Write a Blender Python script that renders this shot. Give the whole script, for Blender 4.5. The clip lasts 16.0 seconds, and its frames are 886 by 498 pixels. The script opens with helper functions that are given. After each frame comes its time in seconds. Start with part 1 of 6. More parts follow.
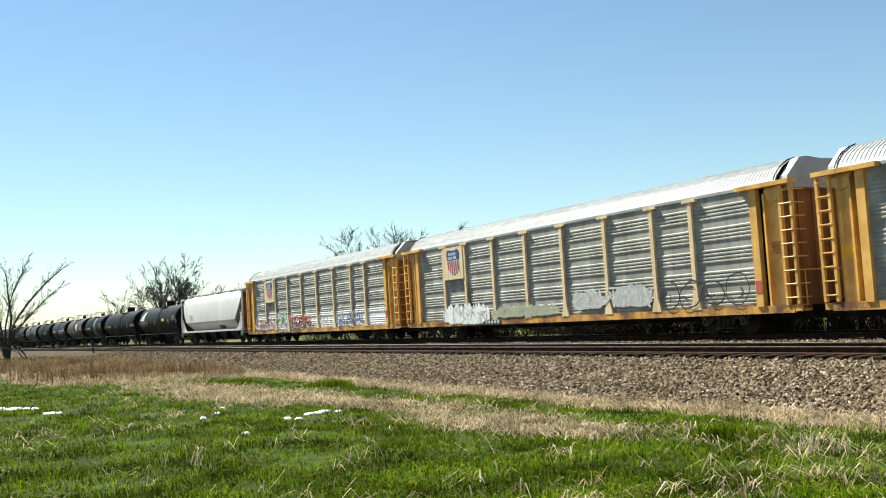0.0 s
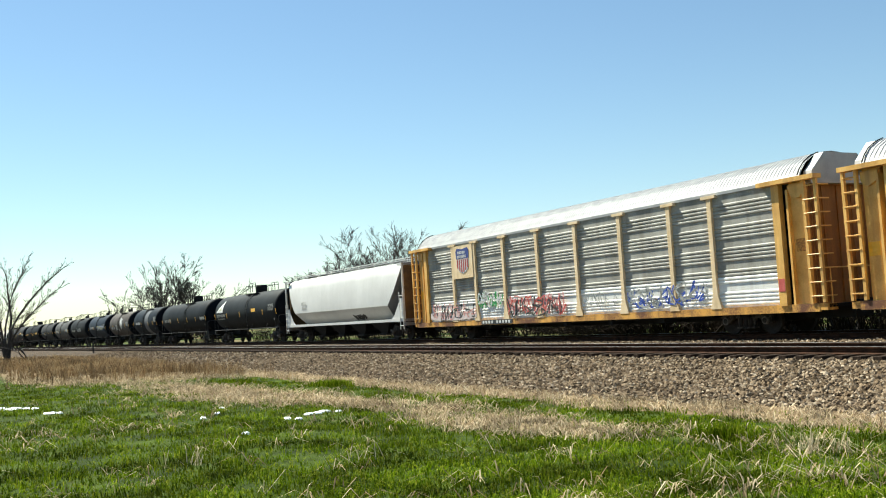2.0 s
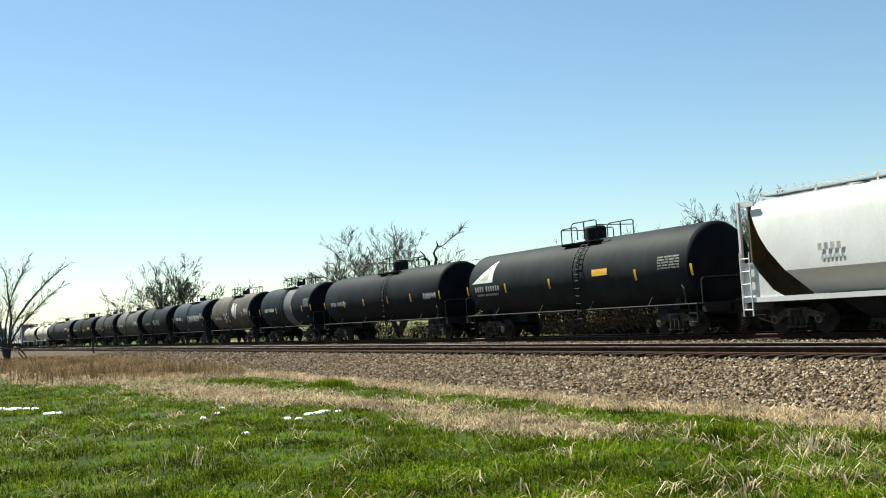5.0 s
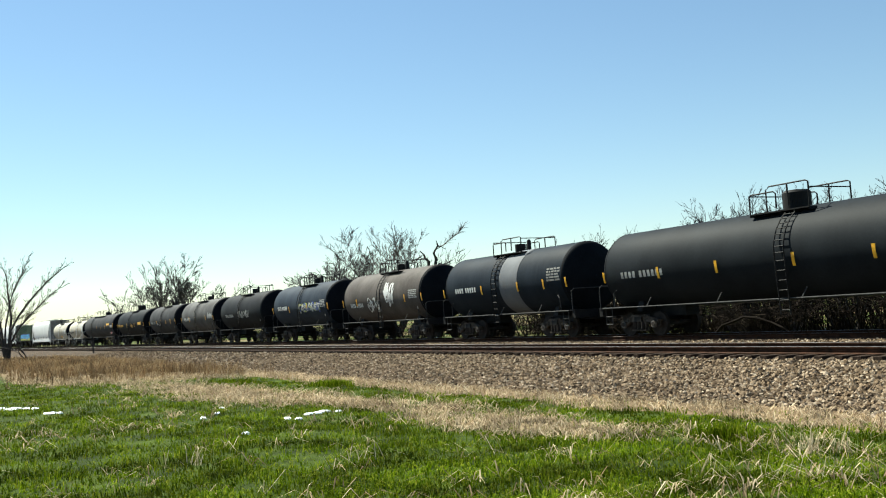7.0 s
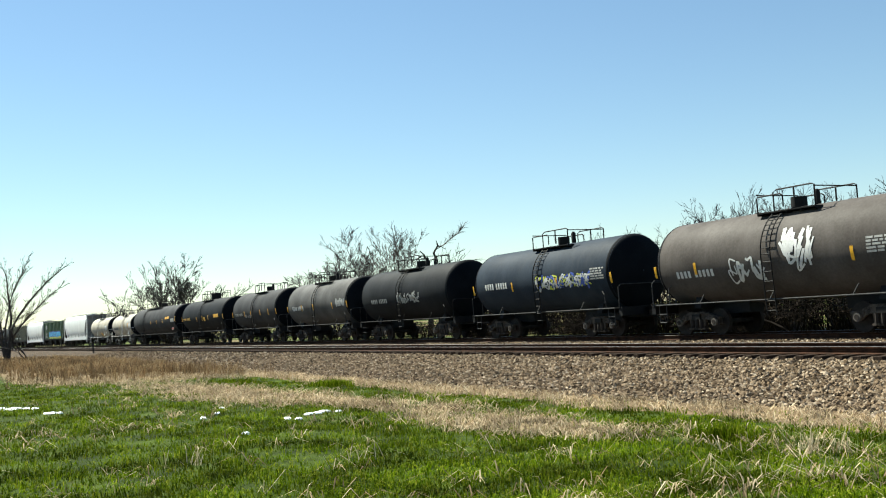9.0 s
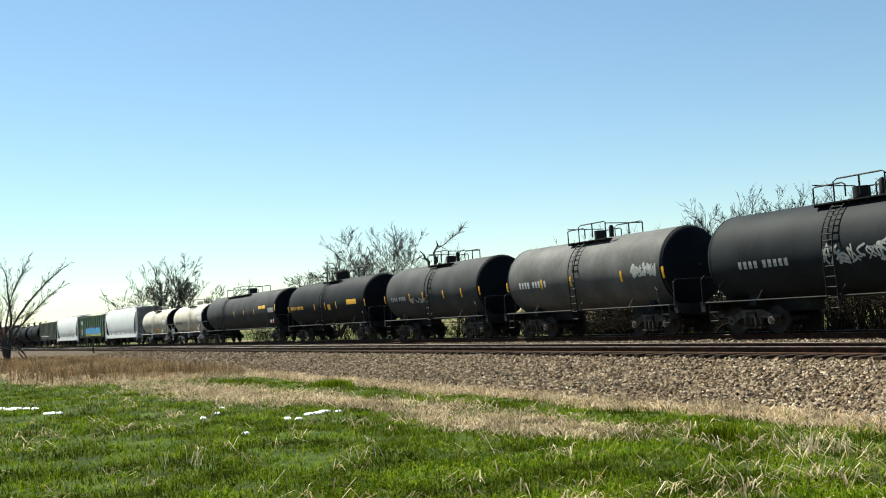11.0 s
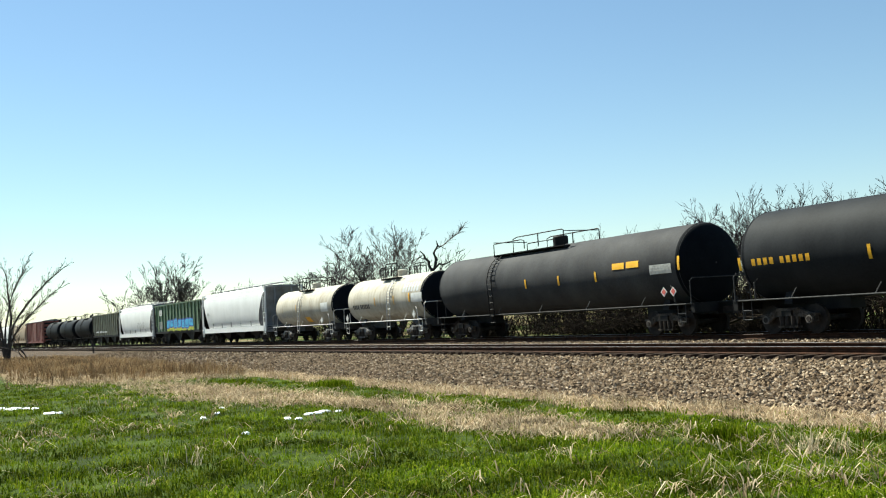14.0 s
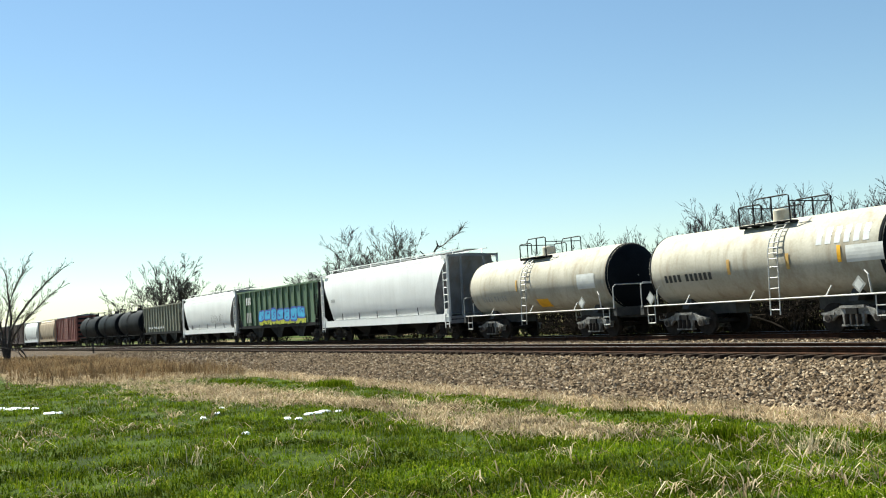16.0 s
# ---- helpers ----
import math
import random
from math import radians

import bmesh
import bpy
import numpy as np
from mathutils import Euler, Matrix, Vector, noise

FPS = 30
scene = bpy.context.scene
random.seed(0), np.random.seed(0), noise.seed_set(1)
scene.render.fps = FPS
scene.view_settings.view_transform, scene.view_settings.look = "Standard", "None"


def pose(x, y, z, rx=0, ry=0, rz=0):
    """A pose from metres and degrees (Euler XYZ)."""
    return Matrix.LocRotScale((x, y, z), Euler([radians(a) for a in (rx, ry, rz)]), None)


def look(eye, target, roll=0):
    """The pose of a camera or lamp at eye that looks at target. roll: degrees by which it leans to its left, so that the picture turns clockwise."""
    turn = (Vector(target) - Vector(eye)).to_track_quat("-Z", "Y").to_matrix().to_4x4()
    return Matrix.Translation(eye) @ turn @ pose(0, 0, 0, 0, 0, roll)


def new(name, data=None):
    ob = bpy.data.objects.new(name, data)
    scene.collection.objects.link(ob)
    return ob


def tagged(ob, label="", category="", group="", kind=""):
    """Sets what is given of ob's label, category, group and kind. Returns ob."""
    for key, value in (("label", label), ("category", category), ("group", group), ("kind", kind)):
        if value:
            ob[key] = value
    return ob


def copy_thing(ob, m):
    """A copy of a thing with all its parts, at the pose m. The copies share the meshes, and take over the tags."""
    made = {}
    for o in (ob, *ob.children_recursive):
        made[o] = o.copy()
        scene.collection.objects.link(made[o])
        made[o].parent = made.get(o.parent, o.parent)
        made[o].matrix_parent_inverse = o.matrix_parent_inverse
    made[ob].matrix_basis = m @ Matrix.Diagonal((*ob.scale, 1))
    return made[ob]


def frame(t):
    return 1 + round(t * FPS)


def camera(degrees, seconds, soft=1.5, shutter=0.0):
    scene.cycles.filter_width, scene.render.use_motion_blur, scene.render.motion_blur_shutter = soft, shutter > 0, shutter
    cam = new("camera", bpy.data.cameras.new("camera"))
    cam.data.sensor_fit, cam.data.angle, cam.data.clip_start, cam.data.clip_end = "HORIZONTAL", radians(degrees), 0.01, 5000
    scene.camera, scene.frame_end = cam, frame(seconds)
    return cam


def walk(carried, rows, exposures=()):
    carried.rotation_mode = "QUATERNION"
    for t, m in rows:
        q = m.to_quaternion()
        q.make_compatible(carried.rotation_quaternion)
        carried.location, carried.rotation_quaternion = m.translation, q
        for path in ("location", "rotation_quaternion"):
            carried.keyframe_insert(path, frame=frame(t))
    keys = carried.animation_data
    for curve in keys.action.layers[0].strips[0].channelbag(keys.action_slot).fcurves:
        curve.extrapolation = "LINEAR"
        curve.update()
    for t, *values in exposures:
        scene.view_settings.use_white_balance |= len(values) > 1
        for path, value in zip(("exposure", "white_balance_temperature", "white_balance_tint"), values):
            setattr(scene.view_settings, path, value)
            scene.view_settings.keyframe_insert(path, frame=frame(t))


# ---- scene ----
# The camera stands still on a tripod beside the line; x runs along the track, y away from the camera.
cam = camera(47.9, 16.0, 1.1)
EYE = (0.0, 0.0, 1.6)
STAND = look(EYE, (-88.56652, 45.96915, 1.6 + 6.54284), -3.593)
walk(cam, [(0.0, STAND), (16.0, STAND)], [(0.0, 1.44, 6550, -1), (16.0, 1.44, 6550, -1)])

# ---- sky and sun ----
SUN_EL, SUN_AZ = 52.0, 16.5          # height, and how far the sun stands to the camera's side of the track's line
to_sun = Vector((-math.cos(radians(SUN_EL)) * math.cos(radians(SUN_AZ)),
                 -math.cos(radians(SUN_EL)) * math.sin(radians(SUN_AZ)), math.sin(radians(SUN_EL))))
world = bpy.data.worlds.new("sky")
scene.world = world
world.use_nodes = True
wn, wl = world.node_tree.nodes, world.node_tree.links
sky = wn.new("ShaderNodeTexSky")
sky.sky_type = "NISHITA"
sky.sun_disc = False
sky.sun_elevation = radians(SUN_EL)
sky.sun_rotation = math.atan2(to_sun.x, to_sun.y)
sky.altitude, sky.air_density, sky.dust_density, sky.ozone_density = 200, 1.1, 0.04, 3.2
wl.new(sky.outputs[0], wn["Background"].inputs[0])
wn["Background"].inputs[1].default_value = 0.05
sun_data = bpy.data.lights.new("sun", "SUN")
sun_data.energy, sun_data.angle, sun_data.color = 5.0, radians(0.6), (1.0, 0.95, 0.87)
sun = new("sun", sun_data)
sun.matrix_world = look((0, 0, 60), Vector((0, 0, 60)) - to_sun)

# ---- the line's course ----
BEND = -1.8696e-4                    # the line curves gently towards the camera far down the track
FAR_Y, NEAR_Y = 25.41, 18.92         # the middle of each track
FAR_Z, NEAR_Z = 0.30, 0.33           # top of the rails


def bend(x):
    x = min(x, 0.0)
    return BEND * x * x if x > -300 else BEND * (90000 - 600 * (x + 300))


def heading(x):
    x = min(max(x, -300), 0.0)
    return math.atan(2 * BEND * x)


def smooth(a, b, v):
    k = min(max((v - a) / (b - a), 0.0), 1.0)
    return k * k * (3 - 2 * k)


def lerp_table(table, v):
    for (a, za), (b, zb) in zip(table, table[1:]):
        if v <= b:
            return za + (zb - za) * min(max((v - a) / (b - a), 0.0), 1.0)
    return table[-1][1]


BED = [(11.6, -0.46), (13.0, -0.34), (15.6, -0.14), (17.2, 0.02), (17.6, 0.05), (17.9, 0.13), (20.4, 0.14), (22.0, 0.0), (23.6, 0.10), (27.2, 0.12), (29.6, -0.42), (31, -0.7)]
LAND = [(-40, 0.1), (0, 0.0), (5, -0.03), (12.0, -0.34), (14.0, -0.40), (34, -0.45), (60, -0.4), (400, 0.0)]


def land_z(x, y):
    v = y - bend(x)
    z = lerp_table(LAND, v)
    near = 1 - smooth(45, 120, math.hypot(x, y))
    return z + near * 0.05 * noise.noise((x * 0.35, y * 0.35, 0.0)) + 0.08 * near * noise.noise((x * 0.09, y * 0.09, 4.0))


def bed_z(x, v):
    z = lerp_table(BED, v)
    return z + 0.035 * noise.noise((x * 0.5, v * 0.8, 2.0))


# ---- materials ----
def nodes_of(m):
    m.use_nodes = True
    return m.node_tree.nodes, m.node_tree.links, m.node_tree.nodes["Principled BSDF"]


def surface(name, dark, light, rough=0.7, metal=0.0, scale=6.0, fine=60.0, bump=0.15, streak=0.0, streak_color=(0.05, 0.04, 0.03), spread=0.15, stretch=(1, 1, 1), gloss=0.5):
    """Two tones mixed by coarse and fine noise, with relief; streak: dirt that runs down the sides."""
    m = bpy.data.materials.new(name)
    n, l, b = nodes_of(m)
    tc = n.new("ShaderNodeTexCoord")
    mp = n.new("ShaderNodeMapping")
    mp.inputs["Scale"].default_value = stretch
    l.new(tc.outputs["Object"], mp.inputs[0])
    a = n.new("ShaderNodeTexNoise"); a.inputs["Scale"].default_value = scale; a.inputs["Detail"].default_value = 5
    f = n.new("ShaderNodeTexNoise"); f.inputs["Scale"].default_value = fine; f.inputs["Detail"].default_value = 3
    l.new(mp.outputs[0], a.inputs[0]); l.new(mp.outputs[0], f.inputs[0])
    add = n.new("ShaderNodeMath"); add.operation = "MULTIPLY_ADD"
    add.inputs[1].default_value = 0.45
    l.new(f.outputs[0], add.inputs[0]); l.new(a.outputs[0], add.inputs[2])
    ramp = n.new("ShaderNodeMapRange")
    ramp.inputs[1].default_value, ramp.inputs[2].default_value = 0.72 - spread * 1.4, 0.72 + spread * 1.4
    l.new(add.outputs[0], ramp.inputs[0])
    mix = n.new("ShaderNodeMix"); mix.data_type = "RGBA"
    mix.inputs[6].default_value, mix.inputs[7].default_value = (*dark, 1), (*light, 1)
    l.new(ramp.outputs[0], mix.inputs[0])
    out = mix.outputs[2]
    if streak:
        ms = n.new("ShaderNodeMapping"); ms.inputs["Scale"].default_value = (1.0, 1.0, 0.09)
        l.new(tc.outputs["Object"], ms.inputs[0])
        st = n.new("ShaderNodeTexNoise"); st.inputs["Scale"].default_value = 3.2; st.inputs["Detail"].default_value = 6
        l.new(ms.outputs[0], st.inputs[0])
        sr = n.new("ShaderNodeMapRange")
        sr.inputs[1].default_value, sr.inputs[2].default_value, sr.inputs[4].default_value = 0.48, 0.72, streak
        l.new(st.outputs[0], sr.inputs[0])
        m2 = n.new("ShaderNodeMix"); m2.data_type = "RGBA"
        m2.inputs[7].default_value = (*streak_color, 1)
        l.new(sr.outputs[0], m2.inputs[0]); l.new(out, m2.inputs[6])
        out = m2.outputs[2]
    l.new(out, b.inputs["Base Color"])
    b.inputs["Roughness"].default_value, b.inputs["Metallic"].default_value = rough, metal
    b.inputs["Specular IOR Level"].default_value = gloss
    if bump:
        bp = n.new("ShaderNodeBump"); bp.inputs["Strength"].default_value = bump; bp.inputs["Distance"].default_value = 0.02
        l.new(add.outputs[0], bp.inputs["Height"]); l.new(bp.outputs[0], b.inputs["Normal"])
    return m


def varied(name, tones, rough=0.9, fine=40.0, per_object=False, through_light=0.0, patch=0.0):
    """A colour ramp picked piece by piece, with a little grain."""
    m = bpy.data.materials.new(name)
    n, l, b = nodes_of(m)
    src = n.new("ShaderNodeObjectInfo").outputs["Random"] if per_object else n.new("ShaderNodeNewGeometry").outputs["Random Per Island"]
    ramp = n.new("ShaderNodeValToRGB")
    els = ramp.color_ramp.elements
    for i, c in enumerate(tones):
        e = els[i] if i < 2 else els.new(i / (len(tones) - 1))
        e.position = i / (len(tones) - 1)
        e.color = (*c, 1)
    l.new(src, ramp.inputs[0])
    tc = n.new("ShaderNodeTexCoord")
    f = n.new("ShaderNodeTexNoise"); f.inputs["Scale"].default_value = fine
    l.new(tc.outputs["Object"], f.inputs[0])
    mul = n.new("ShaderNodeMix"); mul.data_type = "RGBA"; mul.blend_type = "MULTIPLY"; mul.inputs[0].default_value = 0.5
    l.new(ramp.outputs[0], mul.inputs[6]); l.new(f.outputs[0], mul.inputs[7])
    l.new(mul.outputs[2], b.inputs["Base Color"])
    b.inputs["Roughness"].default_value = rough
    b.inputs["Specular IOR Level"].default_value = 0.03
    if patch:
        pn = n.new("ShaderNodeTexNoise"); pn.inputs["Scale"].default_value = patch; pn.inputs["Detail"].default_value = 5
        l.new(tc.outputs["Object"], pn.inputs[0])
        pr = n.new("ShaderNodeMapRange")
        pr.inputs[1].default_value, pr.inputs[2].default_value, pr.inputs[3].default_value, pr.inputs[4].default_value = 0.35, 0.65, 0.30, 1.25
        l.new(pn.outputs[0], pr.inputs[0])
        hs = n.new("ShaderNodeHueSaturation")
        l.new(pr.outputs[0], hs.inputs["Value"]); l.new(mul.outputs[2], hs.inputs["Color"])
        l.new(hs.outputs[0], b.inputs["Base Color"])
        mul_out = hs.outputs[0]
    else:
        mul_out = mul.outputs[2]
    if through_light:
        tr = n.new("ShaderNodeBsdfTranslucent")
        sh = n.new("ShaderNodeMixShader"); sh.inputs[0].default_value = through_light
        l.new(mul_out, tr.inputs[0]); l.new(b.outputs[0], sh.inputs[1]); l.new(tr.outputs[0], sh.inputs[2])
        l.new(sh.outputs[0], n["Material Output"].inputs[0])
    return m


M = {}
M["rack_grey"] = surface("galvanised_panel", (0.21, 0.197, 0.172), (0.41, 0.39, 0.345), 0.7, 0.0, 1.2, 25, 0.08, 0.5, (0.16, 0.14, 0.11))
M["rack_roof"] = surface("galvanised_roof", (0.27, 0.27, 0.275), (0.37, 0.37, 0.37), 0.6, 0.0, 2.0, 30, 0.05)
M["yellow"] = surface("weathered_yellow_paint", (0.56, 0.28, 0.05), (0.80, 0.47, 0.13), 0.6, 0.0, 1.5, 30, 0.08, 0.6, (0.20, 0.09, 0.03))
M["yellow_rust"] = surface("rusty_yellow_paint", (0.13, 0.045, 0.015), (0.66, 0.33, 0.06), 0.7, 0.0, 1.1, 18, 0.15, 0.6, (0.10, 0.04, 0.02), spread=0.08)
M["black"] = surface("black_steel", (0.008, 0.008, 0.009), (0.018, 0.0175, 0.017), 0.7, 0.0, 2.0, 30, 0.1, gloss=0.12)
M["iron"] = surface("greasy_cast_iron", (0.012, 0.010, 0.009), (0.035, 0.028, 0.024), 0.8, 0.0, 5.0, 50, 0.2, gloss=0.15)
M["rust_end"] = surface("rusted_end_sheet", (0.055, 0.030, 0.010), (0.16, 0.088, 0.026), 0.8, 0.0, 2, 25, 0.15, 0.4)
M["rail"] = surface("rail_steel", (0.014, 0.008, 0.005), (0.06, 0.027, 0.015), 0.85, 0.0, 4, 60, 0.15, gloss=0.08)
M["rail_head"] = surface("worn_rail_head", (0.10, 0.095, 0.09), (0.20, 0.19, 0.185), 0.5, 0.9, 3, 40, 0.05)
M["tie"] = surface("weathered_tie", (0.014, 0.010, 0.0075), (0.05, 0.034, 0.025), 0.9, 0.0, 3, 40, 0.4, stretch=(6, 1, 1), gloss=0.05)
M["gravel"] = surface("ballast_gravel", (0.014, 0.0105, 0.008), (0.115, 0.086, 0.062), 0.95, 0.0, 9.0, 24.0, 0.9, spread=0.13, gloss=0.04)
M["stone"] = varied("ballast_stone", [(0.031, 0.022, 0.014), (0.215, 0.152, 0.096), (0.355, 0.262, 0.176), (0.108, 0.072, 0.043), (0.56, 0.455, 0.335)])


# ---- mesh helpers ----
def link_mesh(name, bm, material, smooth_shade=False):
    me = bpy.data.meshes.new(name)
    bm.normal_update()
    bm.to_mesh(me)
    bm.free()
    for mm in (material if isinstance(material, (list, tuple)) else [material]):
        me.materials.append(mm)
    if smooth_shade:
        me.shade_smooth()
        me.set_sharp_from_angle(angle=radians(35))
    return new(name, me)


def part(name, bm, material, parent, label="", smooth_shade=False, at=None):
    ob = link_mesh(name, bm, material, smooth_shade)
    ob.parent = parent
    if at is not None:
        ob.matrix_basis = at
    if label:
        ob["label"] = label
    return ob


def thing(name, label, category, group="", kind=""):
    return tagged(new(name), label, category, group, kind)


def box(bm, x0, x1, y0, y1, z0, z1, mi=0):
    vs = [bm.verts.new((x, y, z)) for x in (x0, x1) for y in (y0, y1) for z in (z0, z1)]
    for q in ((0, 1, 3, 2), (4, 6, 7, 5), (0, 4, 5, 1), (2, 3, 7, 6), (0, 2, 6, 4), (1, 5, 7, 3)):
        bm.faces.new([vs[i] for i in q]).material_index = mi
    return bm


def prism(bm, outline, y0, y1, mi=0):
    """An outline in x and z, drawn out from y0 to y1."""
    a = [bm.verts.new((x, y0, z)) for x, z in outline]
    b = [bm.verts.new((x, y1, z)) for x, z in outline]
    bm.faces.new(a).material_index = mi
    bm.faces.new(b[::-1]).material_index = mi
    k = len(a)
    for i in range(k):
        bm.faces.new((a[i], b[i], b[(i + 1) % k], a[(i + 1) % k])).material_index = mi
    bmesh.ops.recalc_face_normals(bm, faces=bm.faces[:])
    return bm


def loft_x(bm, sections, closed=True, caps=True, mi=0):
    """Rings of (y, z) at places along x; sections: [(x, [(y, z), ...]), ...]."""
    rings = [[bm.verts.new((x, y, z)) for y, z in ring] for x, ring in sections]
    for a, b in zip(rings, rings[1:]):
        k = len(a)
        for i in range(k if closed else k - 1):
            bm.faces.new((a[i], a[(i + 1) % k], b[(i + 1) % k], b[i])).material_index = mi
    if caps and closed:
        bm.faces.new(rings[0][::-1]).material_index = mi
        bm.faces.new(rings[-1]).material_index = mi
    bmesh.ops.recalc_face_normals(bm, faces=bm.faces[:])
    return bm


def rod(bm, pts, r, n=6, mi=0):
    """A bent rod through points."""
    pts = [Vector(q) for q in pts]
    rings = []
    for i, q in enumerate(pts):
        d = (pts[min(i + 1, len(pts) - 1)] - pts[max(i - 1, 0)]).normalized()
        s = d.cross(Vector((0, 0, 1)) if abs(d.z) < 0.9 else Vector((1, 0, 0))).normalized()
        t = s.cross(d)
        rr = r[i] if isinstance(r, (list, tuple)) else r
        rings.append([bm.verts.new(q + rr * (math.cos(2 * math.pi * k / n) * s + math.sin(2 * math.pi * k / n) * t)) for k in range(n)])
    for a, b in zip(rings, rings[1:]):
        for k in range(n):
            bm.faces.new((a[k], a[(k + 1) % n], b[(k + 1) % n], b[k])).material_index = mi
    bm.faces.new(rings[0][::-1]).material_index = mi
    bm.faces.new(rings[-1]).material_index = mi
    return bm


def disc_y(bm, x, y0, y1, z, r, n=24, hub=0.0, mi=0):
    """A wheel-like disc whose axis is y."""
    rings = []
    for y, rr in ((y0, r * 0.9), (y0, r), (y1, r), (y1, r * 0.9)):
        rings.append([bm.verts.new((x + rr * math.cos(2 * math.pi * k / n), y, z + rr * math.sin(2 * math.pi * k / n))) for k in range(n)])
    for a, b in zip(rings, rings[1:]):
        for k in range(n):
            bm.faces.new((a[k], a[(k + 1) % n], b[(k + 1) % n], b[k])).material_index = mi
    bm.faces.new(rings[0][::-1]).material_index = mi
    bm.faces.new(rings[-1]).material_index = mi
    return bm


BM = bmesh.new


# ---- ground ----
def grass_material():
    m = bpy.data.materials.new("spring_grass_and_straw")
    n, l, b = nodes_of(m)
    tc = n.new("ShaderNodeTexCoord")
    def noise_tex(scale, stretch=(1, 1, 1), detail=4):
        mp = n.new("ShaderNodeMapping"); mp.inputs["Scale"].default_value = stretch
        l.new(tc.outputs["Object"], mp.inputs[0])
        t = n.new("ShaderNodeTexNoise"); t.inputs["Scale"].default_value = scale; t.inputs["Detail"].default_value = detail
        l.new(mp.outputs[0], t.inputs[0])
        return t.outputs[0]
    def mixed(fac, a, bb):
        x = n.new("ShaderNodeMix"); x.data_type = "RGBA"
        l.new(fac, x.inputs[0])
        for s, v in ((6, a), (7, bb)):
            if isinstance(v, tuple):
                x.inputs[s].default_value = (*v, 1)
            else:
                l.new(v, x.inputs[s])
        return x.outputs[2]
    def ranged(v, lo, hi):
        r = n.new("ShaderNodeMapRange"); r.inputs[1].default_value, r.inputs[2].default_value = lo, hi
        l.new(v, r.inputs[0])
        return r.outputs[0]
    green = mixed(ranged(noise_tex(1.5), 0.35, 0.65), (0.016, 0.027, 0.002), (0.050, 0.076, 0.004))
    straw = mixed(ranged(noise_tex(18.0), 0.3, 0.7), (0.100, 0.068, 0.039), (0.26, 0.187, 0.110))
    at = n.new("ShaderNodeAttribute"); at.attribute_name = "straw"
    add = n.new("ShaderNodeMath"); add.operation = "ADD"
    l.new(at.outputs["Fac"], add.inputs[0]); l.new(ranged(noise_tex(2.2, (0.7, 1.4, 1)), -1.0, 2.0), add.inputs[1])
    l.new(mixed(ranged(add.outputs[0], 0.78, 1.12), green, straw), b.inputs["Base Color"])
    b.inputs["Roughness"].default_value = 0.95
    b.inputs["Specular IOR Level"].default_value = 0.1
    bp = n.new("ShaderNodeBump"); bp.inputs["Strength"].default_value = 0.8; bp.inputs["Distance"].default_value = 0.06
    l.new(noise_tex(25.0, (1, 1, 1), 6), bp.inputs["Height"]); l.new(bp.outputs[0], b.inputs["Normal"])
    return m


def straw_share(x, y):
    """How much dry straw lies at a place: along the foot of the bed, and in a band across the verge."""
    v = y - bend(x)
    w = 0.9 * noise.noise((x * 0.25, y * 0.3, 7.0)) + 0.6 * noise.noise((x * 0.9, y * 0.9, 9.0))
    foot = smooth(10.5, 11.5, v + 0.6 * w) * (1 - smooth(25, 27, v))
    band = math.exp(-((v - 8.15 + 0.55 * w) / 0.8) ** 2) * smooth(-27, -21, x) * (1 - smooth(-11.6, -9.4, x + w))
    band2 = 0.72 * math.exp(-((v - 7.0 + 0.6 * w) / 1.1) ** 2) * smooth(-42, -27, x) * (1 - smooth(-23, -18, x))
    end = 0.12 * math.exp(-((v - 8.9 + 0.5 * w) / 1.0) ** 2) * smooth(-10.6, -8.4, x)
    band *= min(1.0, max(0.0, 0.72 + 1.1 * noise.noise((x * 0.8, y * 0.8, 17.0))))
    rough = smooth(26, 29, v) * (0.34 + 0.6 * w)
    weeds = smooth(-33, -42, x) * smooth(2.6, 4.6, v + w) * (1 - smooth(24, 27, v))
    return min(1.0, max(foot, band, band2, end, weeds, rough) + 0.12 * max(0, w))


M["grass"] = grass_material()


def axis(lo, hi, fine_lo, fine_hi, step, grow=1.25):
    out = list(np.arange(fine_lo, fine_hi + 1e-6, step))
    d, q = step, fine_hi
    while q < hi:
        d *= grow
        q = min(q + d, hi)
        out.append(q)
    d, q = step, fine_lo
    while q > lo:
        d *= grow
        q = max(q - d, lo)
        out.insert(0, q)
    return [float(q) for q in out]


def build_ground():
    xs = axis(-2500, 1500, -60, 4, 0.5)
    ys = axis(-1500, 2500, -2, 34, 0.5)
    verts = [(x, y, land_z(x, y)) for x in xs for y in ys]
    k = len(ys)
    faces = [(i * k + j, (i + 1) * k + j, (i + 1) * k + j + 1, i * k + j + 1) for i in range(len(xs) - 1) for j in range(k - 1)]
    me = bpy.data.meshes.new("ground")
    me.from_pydata(verts, [], faces)
    me.materials.append(M["grass"])
    at = me.attributes.new("straw", "FLOAT", "POINT")
    at.data.foreach_set("value", [straw_share(x, y) for x, y, z in verts])
    me.shade_smooth()
    return tagged(new("ground", me), "green spring grass verge with patches of dry straw", "ground", kind="structure")


build_ground()


